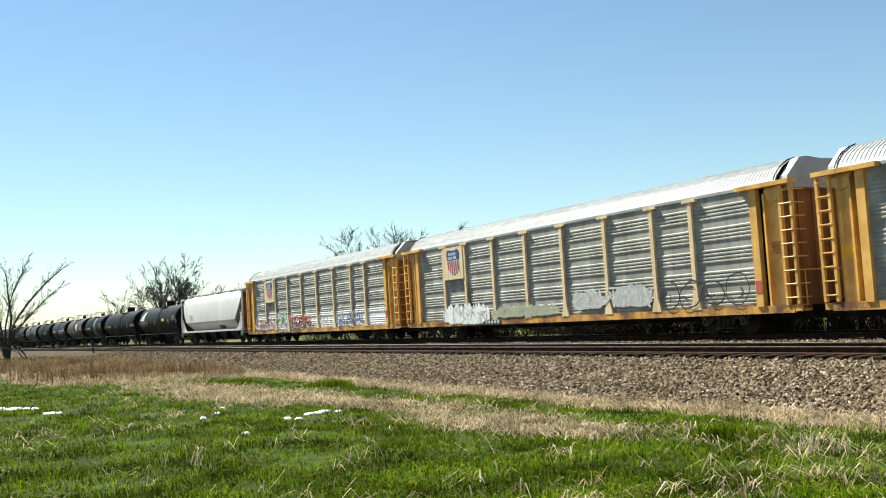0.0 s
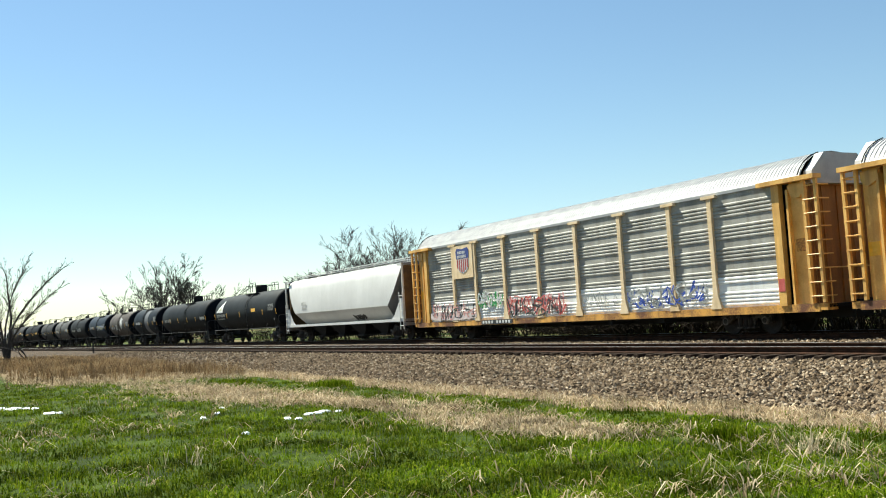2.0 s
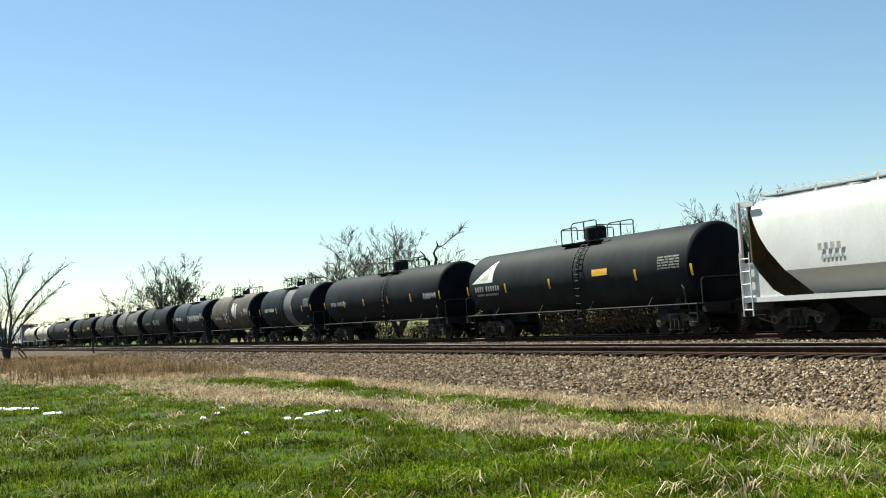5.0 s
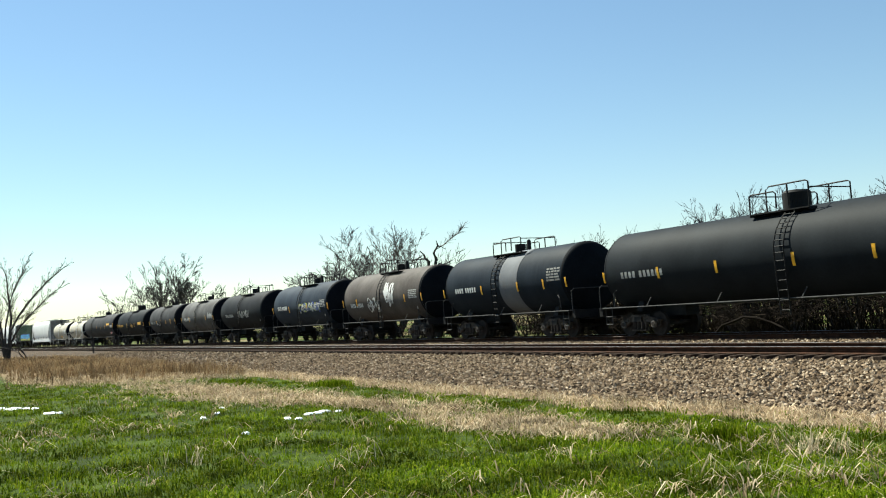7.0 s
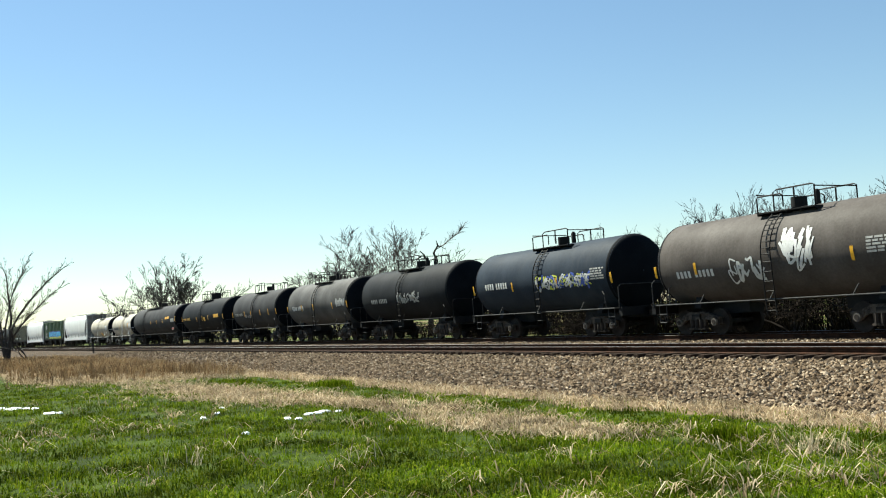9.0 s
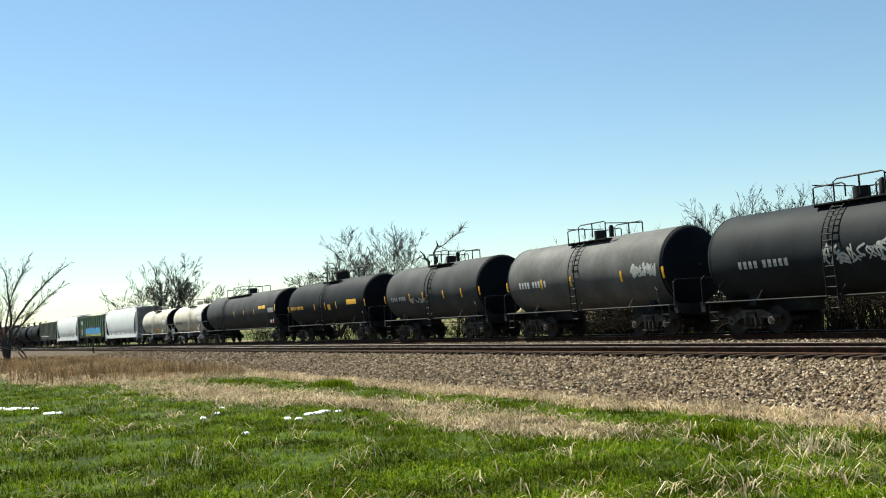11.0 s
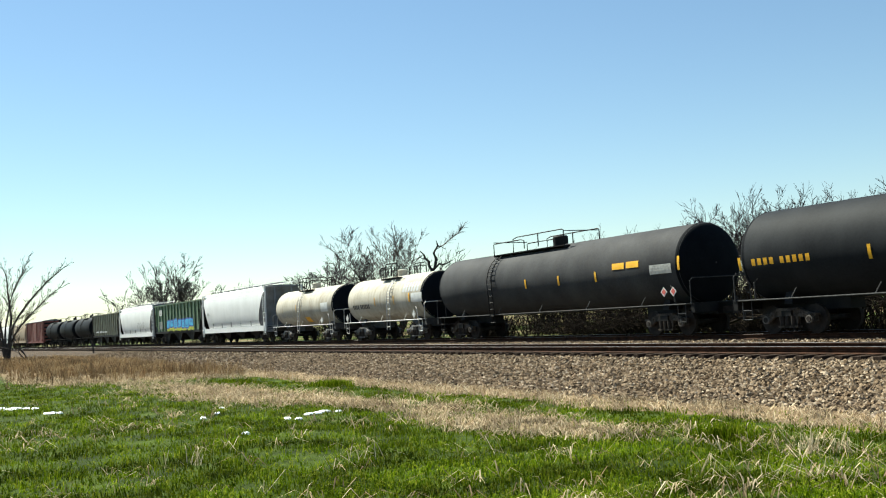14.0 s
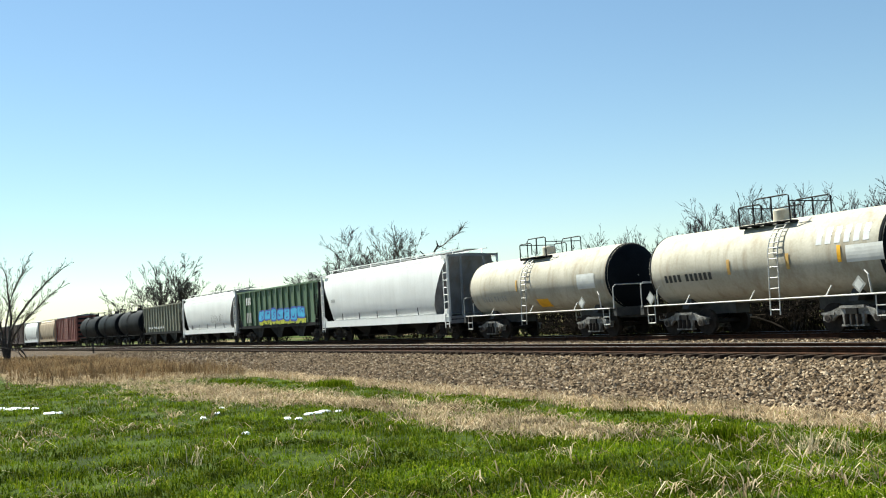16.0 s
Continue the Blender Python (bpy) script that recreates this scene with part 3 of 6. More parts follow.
def block_scrawl(parent, u0, u1, v0, v1, fill, edge, put, seed, glyphs=5, w=0.06, square=7.0):
    """A row of swollen sprayed shapes with an outline, no characters among them."""
    rng = random.Random(seed)
    inside, rim = BM(), BM()
    step = (u1 - u0) / glyphs
    for g in range(glyphs):
        cx = u0 + (g + 0.5) * step
        cy = (v0 + v1) / 2 + rng.uniform(-0.05, 0.05) * (v1 - v0)
        rx, ry = step * rng.uniform(0.42, 0.50), (v1 - v0) * rng.uniform(0.40, 0.50)
        p1, p2, a2, a3 = rng.uniform(0, 6.28), rng.uniform(0, 6.28), rng.uniform(0.05, 0.12), rng.uniform(0.02, 0.06)
        loop = []
        for k in range(28):
            a = 6.2832 * k / 28
            sq = (abs(math.cos(a)) ** square + abs(math.sin(a)) ** square) ** (-1 / square)
            rr = sq * (1 + a2 * math.sin(2 * a + p1) + a3 * math.sin(5 * a + p2))
            loop.append((cx + rx * rr * math.cos(a) + 0.12 * ry * math.sin(a), cy + ry * rr * math.sin(a)))
        if fill:
            rings = [[inside.verts.new(put(cx + (u - cx) * f, cy + (v - cy) * f, 0.004 + 0.0002 * g)) for u, v in loop] for f in (1.0, 0.66, 0.33)]
            for a, b in zip(rings, rings[1:]):
                for k in range(28):
                    inside.faces.new((a[k], a[(k + 1) % 28], b[(k + 1) % 28], b[k]))
            inside.faces.new(rings[-1])
        lift = lambda u, v: put(u, v, 0.009)
        ribbon(rim, loop + loop[:2], w * rng.uniform(0.7, 1.1), lift)
        for _ in range(2):
            a = rng.uniform(0, 6.28)
            x, y = cx + rx * 0.25 * math.cos(a), cy + ry * 0.3 * math.sin(a)
            hook = [(x + rx * 0.35 * math.cos(a + q), y + ry * 0.32 * math.sin(a + q)) for q in np.linspace(0, rng.uniform(1.4, 3.6), 8)]
            ribbon(rim, hook, w * 0.8, lift)
    if fill:
        tagged(part("sprayed_fill", inside, fill, parent), kind="stuff")
    else:
        inside.free()
    tagged(part("sprayed_outline", rim, edge, parent), kind="stuff")


def on_side(y):
    return lambda u, v, lift=0.0: (u, y - lift, v)


def on_tank(radius, zc):
    def put(u, v, lift=0.0):
        a = math.asin(max(-0.99, min(0.99, v / radius)))
        rr = radius + 0.007 + lift
        return (u, -rr * math.cos(a), zc + rr * math.sin(a))
    return put


def letter_bars(parent, u0, u1, v, h, mat, put, count=8, gap_after=3, name="lettering"):
    """A line of writing that cannot be told, as upright bars."""
    bm = BM()
    step = (u1 - u0) / (count + 0.7)
    u = u0
    for i in range(count):
        if i == gap_after:
            u += step * 0.7
        ribbon(bm, [(u + step * 0.4, v - h / 2), (u + step * 0.4, v), (u + step * 0.4, v + h / 2)], step * 0.62, put)
        u += step
    return tagged(part(name, bm, mat, parent), kind="stuff")


def corrugated(x0, x1, z0, z1, y, out=-1, upto=99.0):
    """A side sheet: groups of four ridges with a flat strip between them."""
    pts = [(y, z0)]
    z = z0 + 0.05
    while z < z1 - 0.5:
        for _ in range(4):
            for dz, dy in ((0.0, 0), (0.03, -0.026), (0.075, -0.026), (0.105, 0)):
                pts.append((y - out * dy, z + dz))
            z += 0.125
        z += 0.24
        pts.append((y, min(z, z1)))
    pts.append((y, z1))
    pts = [q for q in pts if q[1] <= upto]
    bm = BM()
    a = [bm.verts.new((x0, yy, zz)) for yy, zz in pts]
    b = [bm.verts.new((x1, yy, zz)) for yy, zz in pts]
    for i in range(len(a) - 1):
        bm.faces.new((a[i], b[i], b[i + 1], a[i + 1]) if out < 0 else (a[i + 1], b[i + 1], b[i], a[i]))
    return bm


POSTS = (-9.25, -7.05, -4.4, -1.58, 1.29, 4.23, 7.1, 9.2)
RACK_HALF = 13.85


def roof_ring(lift):
    h = [(1.50, 4.74), (1.50, 4.84), (1.38, 5.04), (1.16, 5.28), (0.82, 5.48), (0.4, 5.60), (0.0, 5.64)]
    pts = [(y, z + (lift if z > 4.9 else 0)) for y, z in h]
    return [(-y, z) for y, z in pts] + [(y, z) for y, z in pts[::-1][1:]]


def autorack():
    car = thing("autorack", "yellow and galvanised two-storey autorack with corrugated sides", "autorack", "cars of the freight train")
    hf = RACK_HALF
    bm = BM()
    box(bm, -hf, hf, -0.35, 0.35, 0.45, 0.84)
    box(bm, -8.6, 8.6, -1.25, 1.25, 0.60, 0.80)
    for x in (-6.2, -3.1, 0, 3.1, 6.2):
        box(bm, x - 0.1, x + 0.1, -1.4, 1.4, 0.5, 0.82)
    part("centre_sill", bm, M["black"], car)
    part("deck", box(BM(), -hf, hf, -1.46, 1.46, 0.80, 0.90), M["black"], car)
    for s in (-1, 1):
        part("side_sill", box(BM(), -hf + 0.3, hf - 0.3, min(s * 1.46, s * 1.56), max(s * 1.46, s * 1.56), 0.68, 0.93), M["yellow_rust"], car, "rusty yellow side sill")
        edges = (-12.05,) + POSTS + (12.05,)
        for i, (a, b) in enumerate(zip(edges, edges[1:])):
            z0 = 0.93
            part("side_panel", corrugated(a, b, z0, 4.74, s * 1.46, s), M["rack_grey"], car, "galvanised corrugated side panel" if s < 0 else "")
        for x in POSTS:
            bm = BM()
            prism(bm, [(x - 0.10, 4.66), (x - 0.09, 1.75), (x - 0.12, 1.35), (x - 0.26, 0.90), (x + 0.26, 0.90), (x + 0.12, 1.35), (x + 0.09, 1.75), (x + 0.10, 4.66)], min(s * 1.46, s * 1.575), max(s * 1.46, s * 1.575))
            post = part("post", bm, M["post_yellow"], car, "faded yellow upright post")
            part("cap_plate", box(BM(), x - 0.34, x + 0.34, min(s * 1.46, s * 1.60), max(s * 1.46, s * 1.60), 4.66, 4.76), M["post_yellow"], post)
        for e in (-1, 1):
            def ex(a, b):
                return min(e * a, e * b), max(e * a, e * b)
            def sy(a, b):
                return min(s * a, s * b), max(s * a, s * b)
            fr = part("end_post", box(BM(), *ex(12.05, 12.35), *sy(1.40, 1.60), 0.90, 4.72), M["yellow"], car, "yellow end post")
            part("end_panel", box(BM(), *ex(12.62, 13.22), *sy(1.30, 1.42), 0.92, 4.70), M["yellow"], car, "flat yellow end panel")
            part("recess_sheet", box(BM(), *ex(12.35, 13.2), *sy(1.12, 1.16), 0.92, 4.70), M["yellow"], car)
            part("panel_flange", box(BM(), *ex(12.58, 12.66), *sy(1.30, 1.55), 0.92, 4.5), M["yellow"], car)
            bm = BM()
            prism(bm, [(e * 12.62, 4.62), (e * 13.22, 4.62), (e * 13.22, 4.36), (e * 13.1, 4.22), (e * 12.95, 4.20), (e * 12.72, 4.30)], *sy(1.42, 1.50))
            part("bracket", bm, M["yellow"], car)
            part("top_beam", box(BM(), *ex(11.55, 13.85), *sy(1.36, 1.72), 4.70, 4.84), M["yellow"], car, "yellow top beam over the end frame")
            for x in (13.32, 13.78):
                part("ladder_stile", box(BM(), *ex(x - 0.05, x + 0.05), *sy(1.50, 1.60), 0.95, 4.72), M["yellow"], car)
            for k in range(9):
                z = 1.15 + k * 0.42
                bm = BM()
                rod(bm, [(e * 13.32, s * 1.60, z), (e * 13.78, s * 1.60, z)], 0.022, 5)
                rod(bm, [(e * 13.85, s * 1.58, z), (e * 13.85, s * 1.1, z)], 0.022, 5)
                part("rung", bm, M["yellow"], car)
            bm = BM()
            prism(bm, [(e * 12.3, 0.92), (e * 13.85, 0.92), (e * 13.85, 0.72), (e * 12.3, 0.72)], *sy(1.1, 1.55))
            part("corner_sill", bm, M["yellow_rust"], car)
            bm = BM()
            rod(bm, [(e * 13.1, s * (yy + 0.03), zz + 0.05) for yy, zz in ((1.50, 4.84), (1.38, 5.04), (1.16, 5.28), (0.82, 5.48), (0.5, 5.58))], 0.02, 5)
            part("roof_strap", bm, M["black"], car)
    # ridged roof
    secs = []
    n = int(2 * 13.2 / 0.16)
    for i in range(n):
        x = -13.2 + i * 26.4 / n
        secs += [(x, roof_ring(0.0)), (x + 0.05, roof_ring(0.0)), (x + 0.075, roof_ring(0.035)), (x + 0.13, roof_ring(0.035))]
    part("roof", loft_x(BM(), secs, False, False), M["rack_roof"], car, "pale galvanised ridged roof")
    for e in (-1, 1):
        xe = e * 13.12
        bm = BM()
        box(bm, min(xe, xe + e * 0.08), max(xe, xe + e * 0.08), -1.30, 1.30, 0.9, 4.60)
        part("end_door", bm, M["yellow_door"], car, "yellow end door with shade painted into its colour")
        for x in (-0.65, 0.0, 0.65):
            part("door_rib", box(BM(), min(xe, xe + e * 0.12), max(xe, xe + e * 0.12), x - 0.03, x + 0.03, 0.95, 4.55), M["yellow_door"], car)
        bm = BM()
        pts = [(-1.42, 4.60), (1.42, 4.60), (1.32, 5.0), (0.75, 5.56), (-0.75, 5.56), (-1.32, 5.0)]
        loft_x(bm, [(min(e * 13.18, e * 13.5), pts), (max(e * 13.18, e * 13.5), pts)])
        part("roof_end_cap", bm, M["rack_roof"], car, "grey metal roof end cap")
        bm = BM()
        rod(bm, [(e * 13.5, -0.9, 0.9), (e * 13.5, -0.9, 2.0), (e * 13.5, 0.9, 2.0), (e * 13.5, 0.9, 0.9)], 0.025, 5)
        part("end_handrail", bm, M["yellow"], car)
    # plate with a plain shield
    plate = part("sign_plate", box(BM(), -9.15, -7.15, -1.60, -1.55, 3.02, 4.64), M["post_yellow"], car, "faded yellow plate with a plain shield")
    cx, cz = -8.12, 3.94
    shield = [(-0.62, 0.05), (-0.66, 0.42), (-0.52, 0.58), (0, 0.52), (0.52, 0.58), (0.66, 0.42), (0.62, 0.05)]
    bm = BM(); prism(bm, [(cx + x, cz + z) for x, z in shield], -1.615, -1.60)
    part("shield_top", bm, M["shield_blue"], plate, "blue shield head")
    low = [(-0.62, 0.03), (0.62, 0.03), (0.60, -0.30), (0.40, -0.56), (0, -0.70), (-0.40, -0.56), (-0.60, -0.30)]
    bm = BM(); prism(bm, [(cx + x, cz + z) for x, z in low], -1.613, -1.60)
    part("shield_field", bm, M["paint_white"], plate, "white shield field")
    for k in range(6):
        x = -0.5 + k * 0.2
        zb = -0.70 + 0.30 * (abs(x) / 0.6) ** 1.4
        bm = BM(); prism(bm, [(cx + x - 0.05, cz + 0.02), (cx + x + 0.05, cz + 0.02), (cx + x + 0.05, cz + zb + 0.06), (cx + x - 0.05, cz + zb + 0.06)], -1.622, -1.613)
        part("red_stripe", bm, M["shield_red"], plate)
    for k, (zz, w) in enumerate(((0.36, 0.44), (0.16, 0.50))):
        letter_bars(plate, cx - w, cx + w, cz + zz, 0.14, M["paint_white"], on_side(-1.62), 5 if k == 0 else 7, 99)
    # notices on the end panels
    part("notice", box(BM(), 12.75, 13.2, -1.43, -1.42, 2.55, 2.95), M["yellow_rust"], car)
    part("notice", box(BM(), -13.2, -12.8, -1.43, -1.42, 2.2, 2.6), M["paint_yellow"], car)
    part("red_notice", box(BM(), 12.08, 12.32, -1.61, -1.60, 1.35, 1.75), M["paint_red"], car)
    add_trucks(car, (-10.0, 10.0))
    add_couplers(car, RACK_HALF - 0.25)
    return car


M["post_yellow"] = surface("sun_faded_yellow_paint", (0.66, 0.47, 0.26), (0.82, 0.64, 0.41), 0.6, 0, 1.5, 30, 0.05, 0.4, (0.35, 0.22, 0.10))
# Car yellow with the shade between cars put into it; streaks are dirt.
M["yellow_door"] = surface("shaded_dirty_yellow_paint", (0.19, 0.075, 0.014), (0.30, 0.12, 0.022), 0.7, 0, 1.5, 20, 0.08, 0.6, (0.06, 0.028, 0.012))

TRAIN = []
rack_b = autorack()
rack_a = copy_thing(rack_b, Matrix())
rack_z = copy_thing(rack_b, Matrix())
TRAIN += [(rack_z, 111.88), (rack_a, 83.28), (rack_b, 54.68)]
side = on_side(-1.585)
# the pale repainted lower strip of one rack
for a, b in zip((-12.05,) + POSTS, POSTS + (12.05,)):
    bm = corrugated(a + 0.1, b - 0.1, 0.93, 4.74, -1.468, -1, 1.95)
    part("whitewashed_strip", bm, M["rack_panel_low"], rack_b, "whitewashed lower strip of the side panel")
tagged(rack_b, "yellow autorack with whitewashed, scrawled lower side panels")
tagged(rack_a, "yellow and grey autorack with white scrawl low on its side")
scribble(rack_b, -11.8, -7.2, 1.0, 1.9, [M["paint_pink"], M["paint_black"]], side, 3, 6, 0.06)
scribble(rack_b, -6.8, -4.6, 1.5, 2.3, [M["paint_green"], M["paint_white"]], side, 4, 4, 0.12)
scribble(rack_b, -4.2, 0.4, 1.0, 1.9, [M["paint_pink"], M["paint_red"], M["paint_black"]], side, 5, 6, 0.08)
scribble(rack_b, 1.6, 3.9, 1.1, 1.8, [M["paint_grey"]], side, 6, 4, 0.05)
scribble(rack_b, 4.6, 8.8, 1.05, 1.9, [M["paint_deepblue"], M["paint_grey"]], side, 7, 5, 0.08)
wash(rack_b, -11.9, -7.1, 0.96, 1.5, M["paint_blush"], side, 85)
wash(rack_a, -9.5, -4.9, 0.72, 1.85, M["paint_bright"], side, 81)
wash(rack_a, -4.7, 0.9, 0.96, 1.55, M["paint_pale"], side, 82)
wash(rack_a, 1.9, 4.0, 1.1, 1.95, M["paint_chalk"], side, 83)
wash(rack_a, 4.5, 6.9, 1.1, 2.05, M["paint_chalk"], side, 84)
scribble(rack_a, -9.4, -5.0, 0.75, 1.75, [M["paint_chalk"]], side, 8, 5, 0.06)
scribble(rack_a, -4.6, 0.8, 0.98, 1.55, [M["paint_chalk"]], side, 9, 5, 0.05)
scribble(rack_a, 1.9, 6.9, 1.15, 1.95, [M["paint_white"]], side, 10, 5, 0.09)
block_scrawl(rack_a, 7.3, 11.8, 0.98, 2.0, None, M["paint_black"], side, 11, 4, 0.06, 2.1)
for rack in (rack_a, rack_b):
    part("number_board", box(BM(), -6.7, -3.9, -1.575, -1.562, 0.70, 0.91), M["paint_black"], rack)
    letter_bars(rack, -6.6, -4.0, 0.81, 0.13, M["paint_white"], on_side(-1.58), 9, 4)

# ---- covered hoppers ----
def end_x(z, table):
    return lerp_table(table, z)


def covered_hopper(half, paint, label, knee=True, sill_paint=None, end_paint=None, lower=None, end_wall=False):
    car = thing("covered_hopper", label, "hopper car", "cars of the freight train")
    sill_paint = sill_paint or paint
    end_paint = end_paint or M["hopper_end"]
    if knee:
        prof = [(0, 4.46), (0.9, 4.36), (1.26, 4.22), (1.38, 4.02), (1.46, 3.65), (1.525, 3.2), (1.575, 2.7), (1.60, 2.25), (1.60, 2.0), (0.92, 1.22)]
        ends = [(1.2, half - 2.45), (2.0, half - 1.95), (2.7, half - 1.25), (3.3, half - 0.8), (4.0, half - 0.45), (5, half - 0.4)]
    else:
        prof = [(0, 4.42), (1.1, 4.38), (1.36, 4.22), (1.40, 3.96), (1.50, 3.9), (1.58, 3.5), (1.60, 2.9), (1.59, 2.3), (1.54, 1.8), (1.46, 1.45), (1.40, 1.32)]
        ends = [(1.2, half - 1.7), (2.0, half - 1.6), (2.7, half - 1.2), (3.9, half - 0.4), (5, half - 0.35)]
    loop = prof + [(-y, z) for y, z in prof[::-1][:-1]]
    secs = []
    for s in (-1, 1):
        secs.append([(s * end_x(z, ends), y, z) for y, z in loop])
    bm = BM()
    cols = [[bm.verts.new(q) for q in secs[0]]]
    for f in np.linspace(-0.8, 0.8, 5):
        cols.append([bm.verts.new((secs[1][i][0] * float(f), secs[1][i][1], secs[1][i][2])) for i in range(len(loop))])
    cols.append([bm.verts.new(q) for q in secs[1]])
    k = len(loop)
    for a, b in zip(cols, cols[1:]):
        for i in range(k - 1):
            f = bm.faces.new((a[i], b[i], b[i + 1], a[i + 1]))
            zs = max(v.co.z for v in f.verts)
            if lower is not None and zs < 2.11:
                f.material_index = 1
        bm.faces.new((a[k - 1], b[k - 1], b[0], a[0]))
    bm.faces.new(cols[0][::-1]).material_index = 2
    bm.faces.new(cols[-1]).material_index = 2
    bmesh.ops.recalc_face_normals(bm, faces=bm.faces[:])
    part("body", bm, [paint, lower or paint, end_paint], car, "", True)
    for s in (-1, 1):
        part("side_sill", box(BM(), -half, half, min(s * 1.46, s * 1.56), max(s * 1.46, s * 1.56), 1.06 if knee else 0.92, 1.22 if knee else 1.32), sill_paint, car)
        for e in (-1, 1):
            part("corner_post", box(BM(), min(e * (half - 0.09), e * half), max(e * (half - 0.09), e * half), min(s * 1.45, s * 1.55), max(s * 1.45, s * 1.55), 1.2, 4.36), sill_paint, car)
            bm = BM()
            prism(bm, [(e * half, 1.2), (e * (half - 1.75), 1.2), (e * (half - 1.3), 1.42), (e * (half - 0.75), 2.0), (e * (half - 0.5), 2.35), (e * half, 2.35)] if knee else [(e * half, 1.3), (e * (half - 0.7), 1.3), (e * (half - 0.6), 1.5), (e * half, 1.6)], min(s * 1.49, s * 1.52), max(s * 1.49, s * 1.52))
            part("gusset", bm, sill_paint, car)
            ladder_on(car, e * (half - 0.02) - (0.42 if e > 0 else 0), s * 1.58, 0.62, 2.7 if knee else 3.6, 0.42, sill_paint, "x", 5 if knee else 8)
            part("top_brace", box(BM(), min(e * (half - 0.7), e * half), max(e * (half - 0.7), e * half), min(s * 1.40, s * 1.50), max(s * 1.40, s * 1.50), 4.18, 4.34), sill_paint, car)
        # running board rail along the roof edge
        bm = BM()
        box(bm, -half, half, min(s * 0.86, s * 0.92), max(s * 0.86, s * 0.92), 4.60, 4.64)
        part("roof_rail", bm, sill_paint, car)
        for x in np.linspace(-half + 0.5, half - 0.5, 9):
            part("rail_stanchion", box(BM(), float(x) - 0.03, float(x) + 0.03, min(s * 0.86, s * 0.9), max(s * 0.86, s * 0.9), 4.36, 4.60), sill_paint, car)
        if not knee:
            for x in np.linspace(-half * 0.6, half * 0.6, 5):
                bm = BM()
                rod(bm, [(float(x), s * 1.56, 1.35), (float(x), s * 1.585, 1.75)], 0.02, 5)
                part("grab_iron", bm, M["black"], car)
    part("running_board", box(BM(), -half, half, -0.35, 0.35, 4.56, 4.60), M["rack_roof"], car)
    for x in np.linspace(-half * 0.62, half * 0.62, 4):
        bm = BM()
        rod(bm, [(float(x), 0, 4.40), (float(x), 0, 4.52)], 0.34, 14)
        part("roof_hatch", bm, sill_paint, car, "", True)
    for e in (-1, 1):
        for za, zb in ((4.22, 4.34), (0.82, 1.2)):
            part("end_beam", box(BM(), min(e * (half - 0.1), e * half), max(e * (half - 0.1), e * half), -1.5, 1.5, za, zb), end_paint, car)
        for y in (-0.7, 0.7):
            part("end_strut", box(BM(), min(e * (half - 0.12), e * (half - 0.04)), max(e * (half - 0.12), e * (half - 0.04)), y - 0.05, y + 0.05, 1.2, 4.25), end_paint, car)
        part("shear_plate", box(BM(), min(e * (half - 3.2), e * half), max(e * (half - 3.2), e * half), -1.45, 1.45, 1.0, 1.06), M["black"], car)
    if end_wall:
        for e in (-1, 1):
            part("end_wall", box(BM(), min(e * (half - 0.34), e * (half - 0.28)), max(e * (half - 0.34), e * (half - 0.28)), -1.34, 1.34, 1.06, 4.2), M["rust_end"], car, "rust-stained end sheet")
    part("centre_sill", box(BM(), -half, half, -0.3, 0.3, 0.62, 1.05), M["black"], car)
    n = 4 if knee else 3
    span = 2 * (half - 3.0)
    for i in range(n):
        x = -half + 3.0 + (i + 0.5) * span / n
        w = span / n / 2
        bm = BM()
        t = [bm.verts.new((x + a * (w - 0.04), b * 1.02, 1.24)) for a, b in ((-1, -1), (1, -1), (1, 1), (-1, 1))]
        q = [bm.verts.new((x + a * 0.38, b * 0.6, 0.40)) for a, b in ((-1, -1), (1, -1), (1, 1), (-1, 1))]
        for j in range(4):
            bm.faces.new((t[j], t[(j + 1) % 4], q[(j + 1) % 4], q[j]))
        bm.faces.new(q)
        bm.faces.new(t[::-1])
        bmesh.ops.recalc_face_normals(bm, faces=bm.faces[:])
        chute = part("discharge_chute", bm, M["black"], car)
        part("gate", box(BM(), x - 0.45, x + 0.45, -0.75, 0.75, 0.30, 0.40), M["iron"], chute)
    add_trucks(car, (-half + 1.75, half - 1.75))
    add_couplers(car, half - 0.05)
    return car


M["hopper_grey"] = surface("pale_grey_hopper_paint", (0.49, 0.48, 0.465), (0.61, 0.60, 0.58), 0.6, 0, 0.5, 14, 0.03, 0.22, (0.42, 0.41, 0.38))
# Hopper ends' shade is painted in as blue-grey; boxcar roofs share it.
M["hopper_end"] = surface("shade_grey_soiled_sheet", (0.13, 0.135, 0.15), (0.24, 0.25, 0.27), 0.6, 0, 1.2, 20, 0.05, 0.4, (0.16, 0.09, 0.05))
M["hopper_white"] = surface("bright_white_hopper_paint", (0.66, 0.66, 0.65), (0.76, 0.76, 0.75), 0.5, 0, 0.6, 14, 0.03, 0.16, (0.45, 0.42, 0.38))
M["hopper_tan"] = surface("tan_hopper_paint", (0.30, 0.22, 0.14), (0.44, 0.34, 0.23), 0.6, 0, 0.8, 14, 0.05, 0.4, (0.2, 0.13, 0.08))
hop = covered_hopper(9.58, M["hopper_grey"], "pale grey covered hopper with sloping lower sides", True, end_wall=True)
TRAIN.append((hop, 29.93))
letter_bars(hop, -6.3, -5.2, 2.62, 0.22, M["paint_grey"], on_side(-1.625), 4, 99)
letter_bars(hop, -6.2, -5.2, 2.28, 0.14, M["paint_grey"], on_side(-1.615), 6, 99)
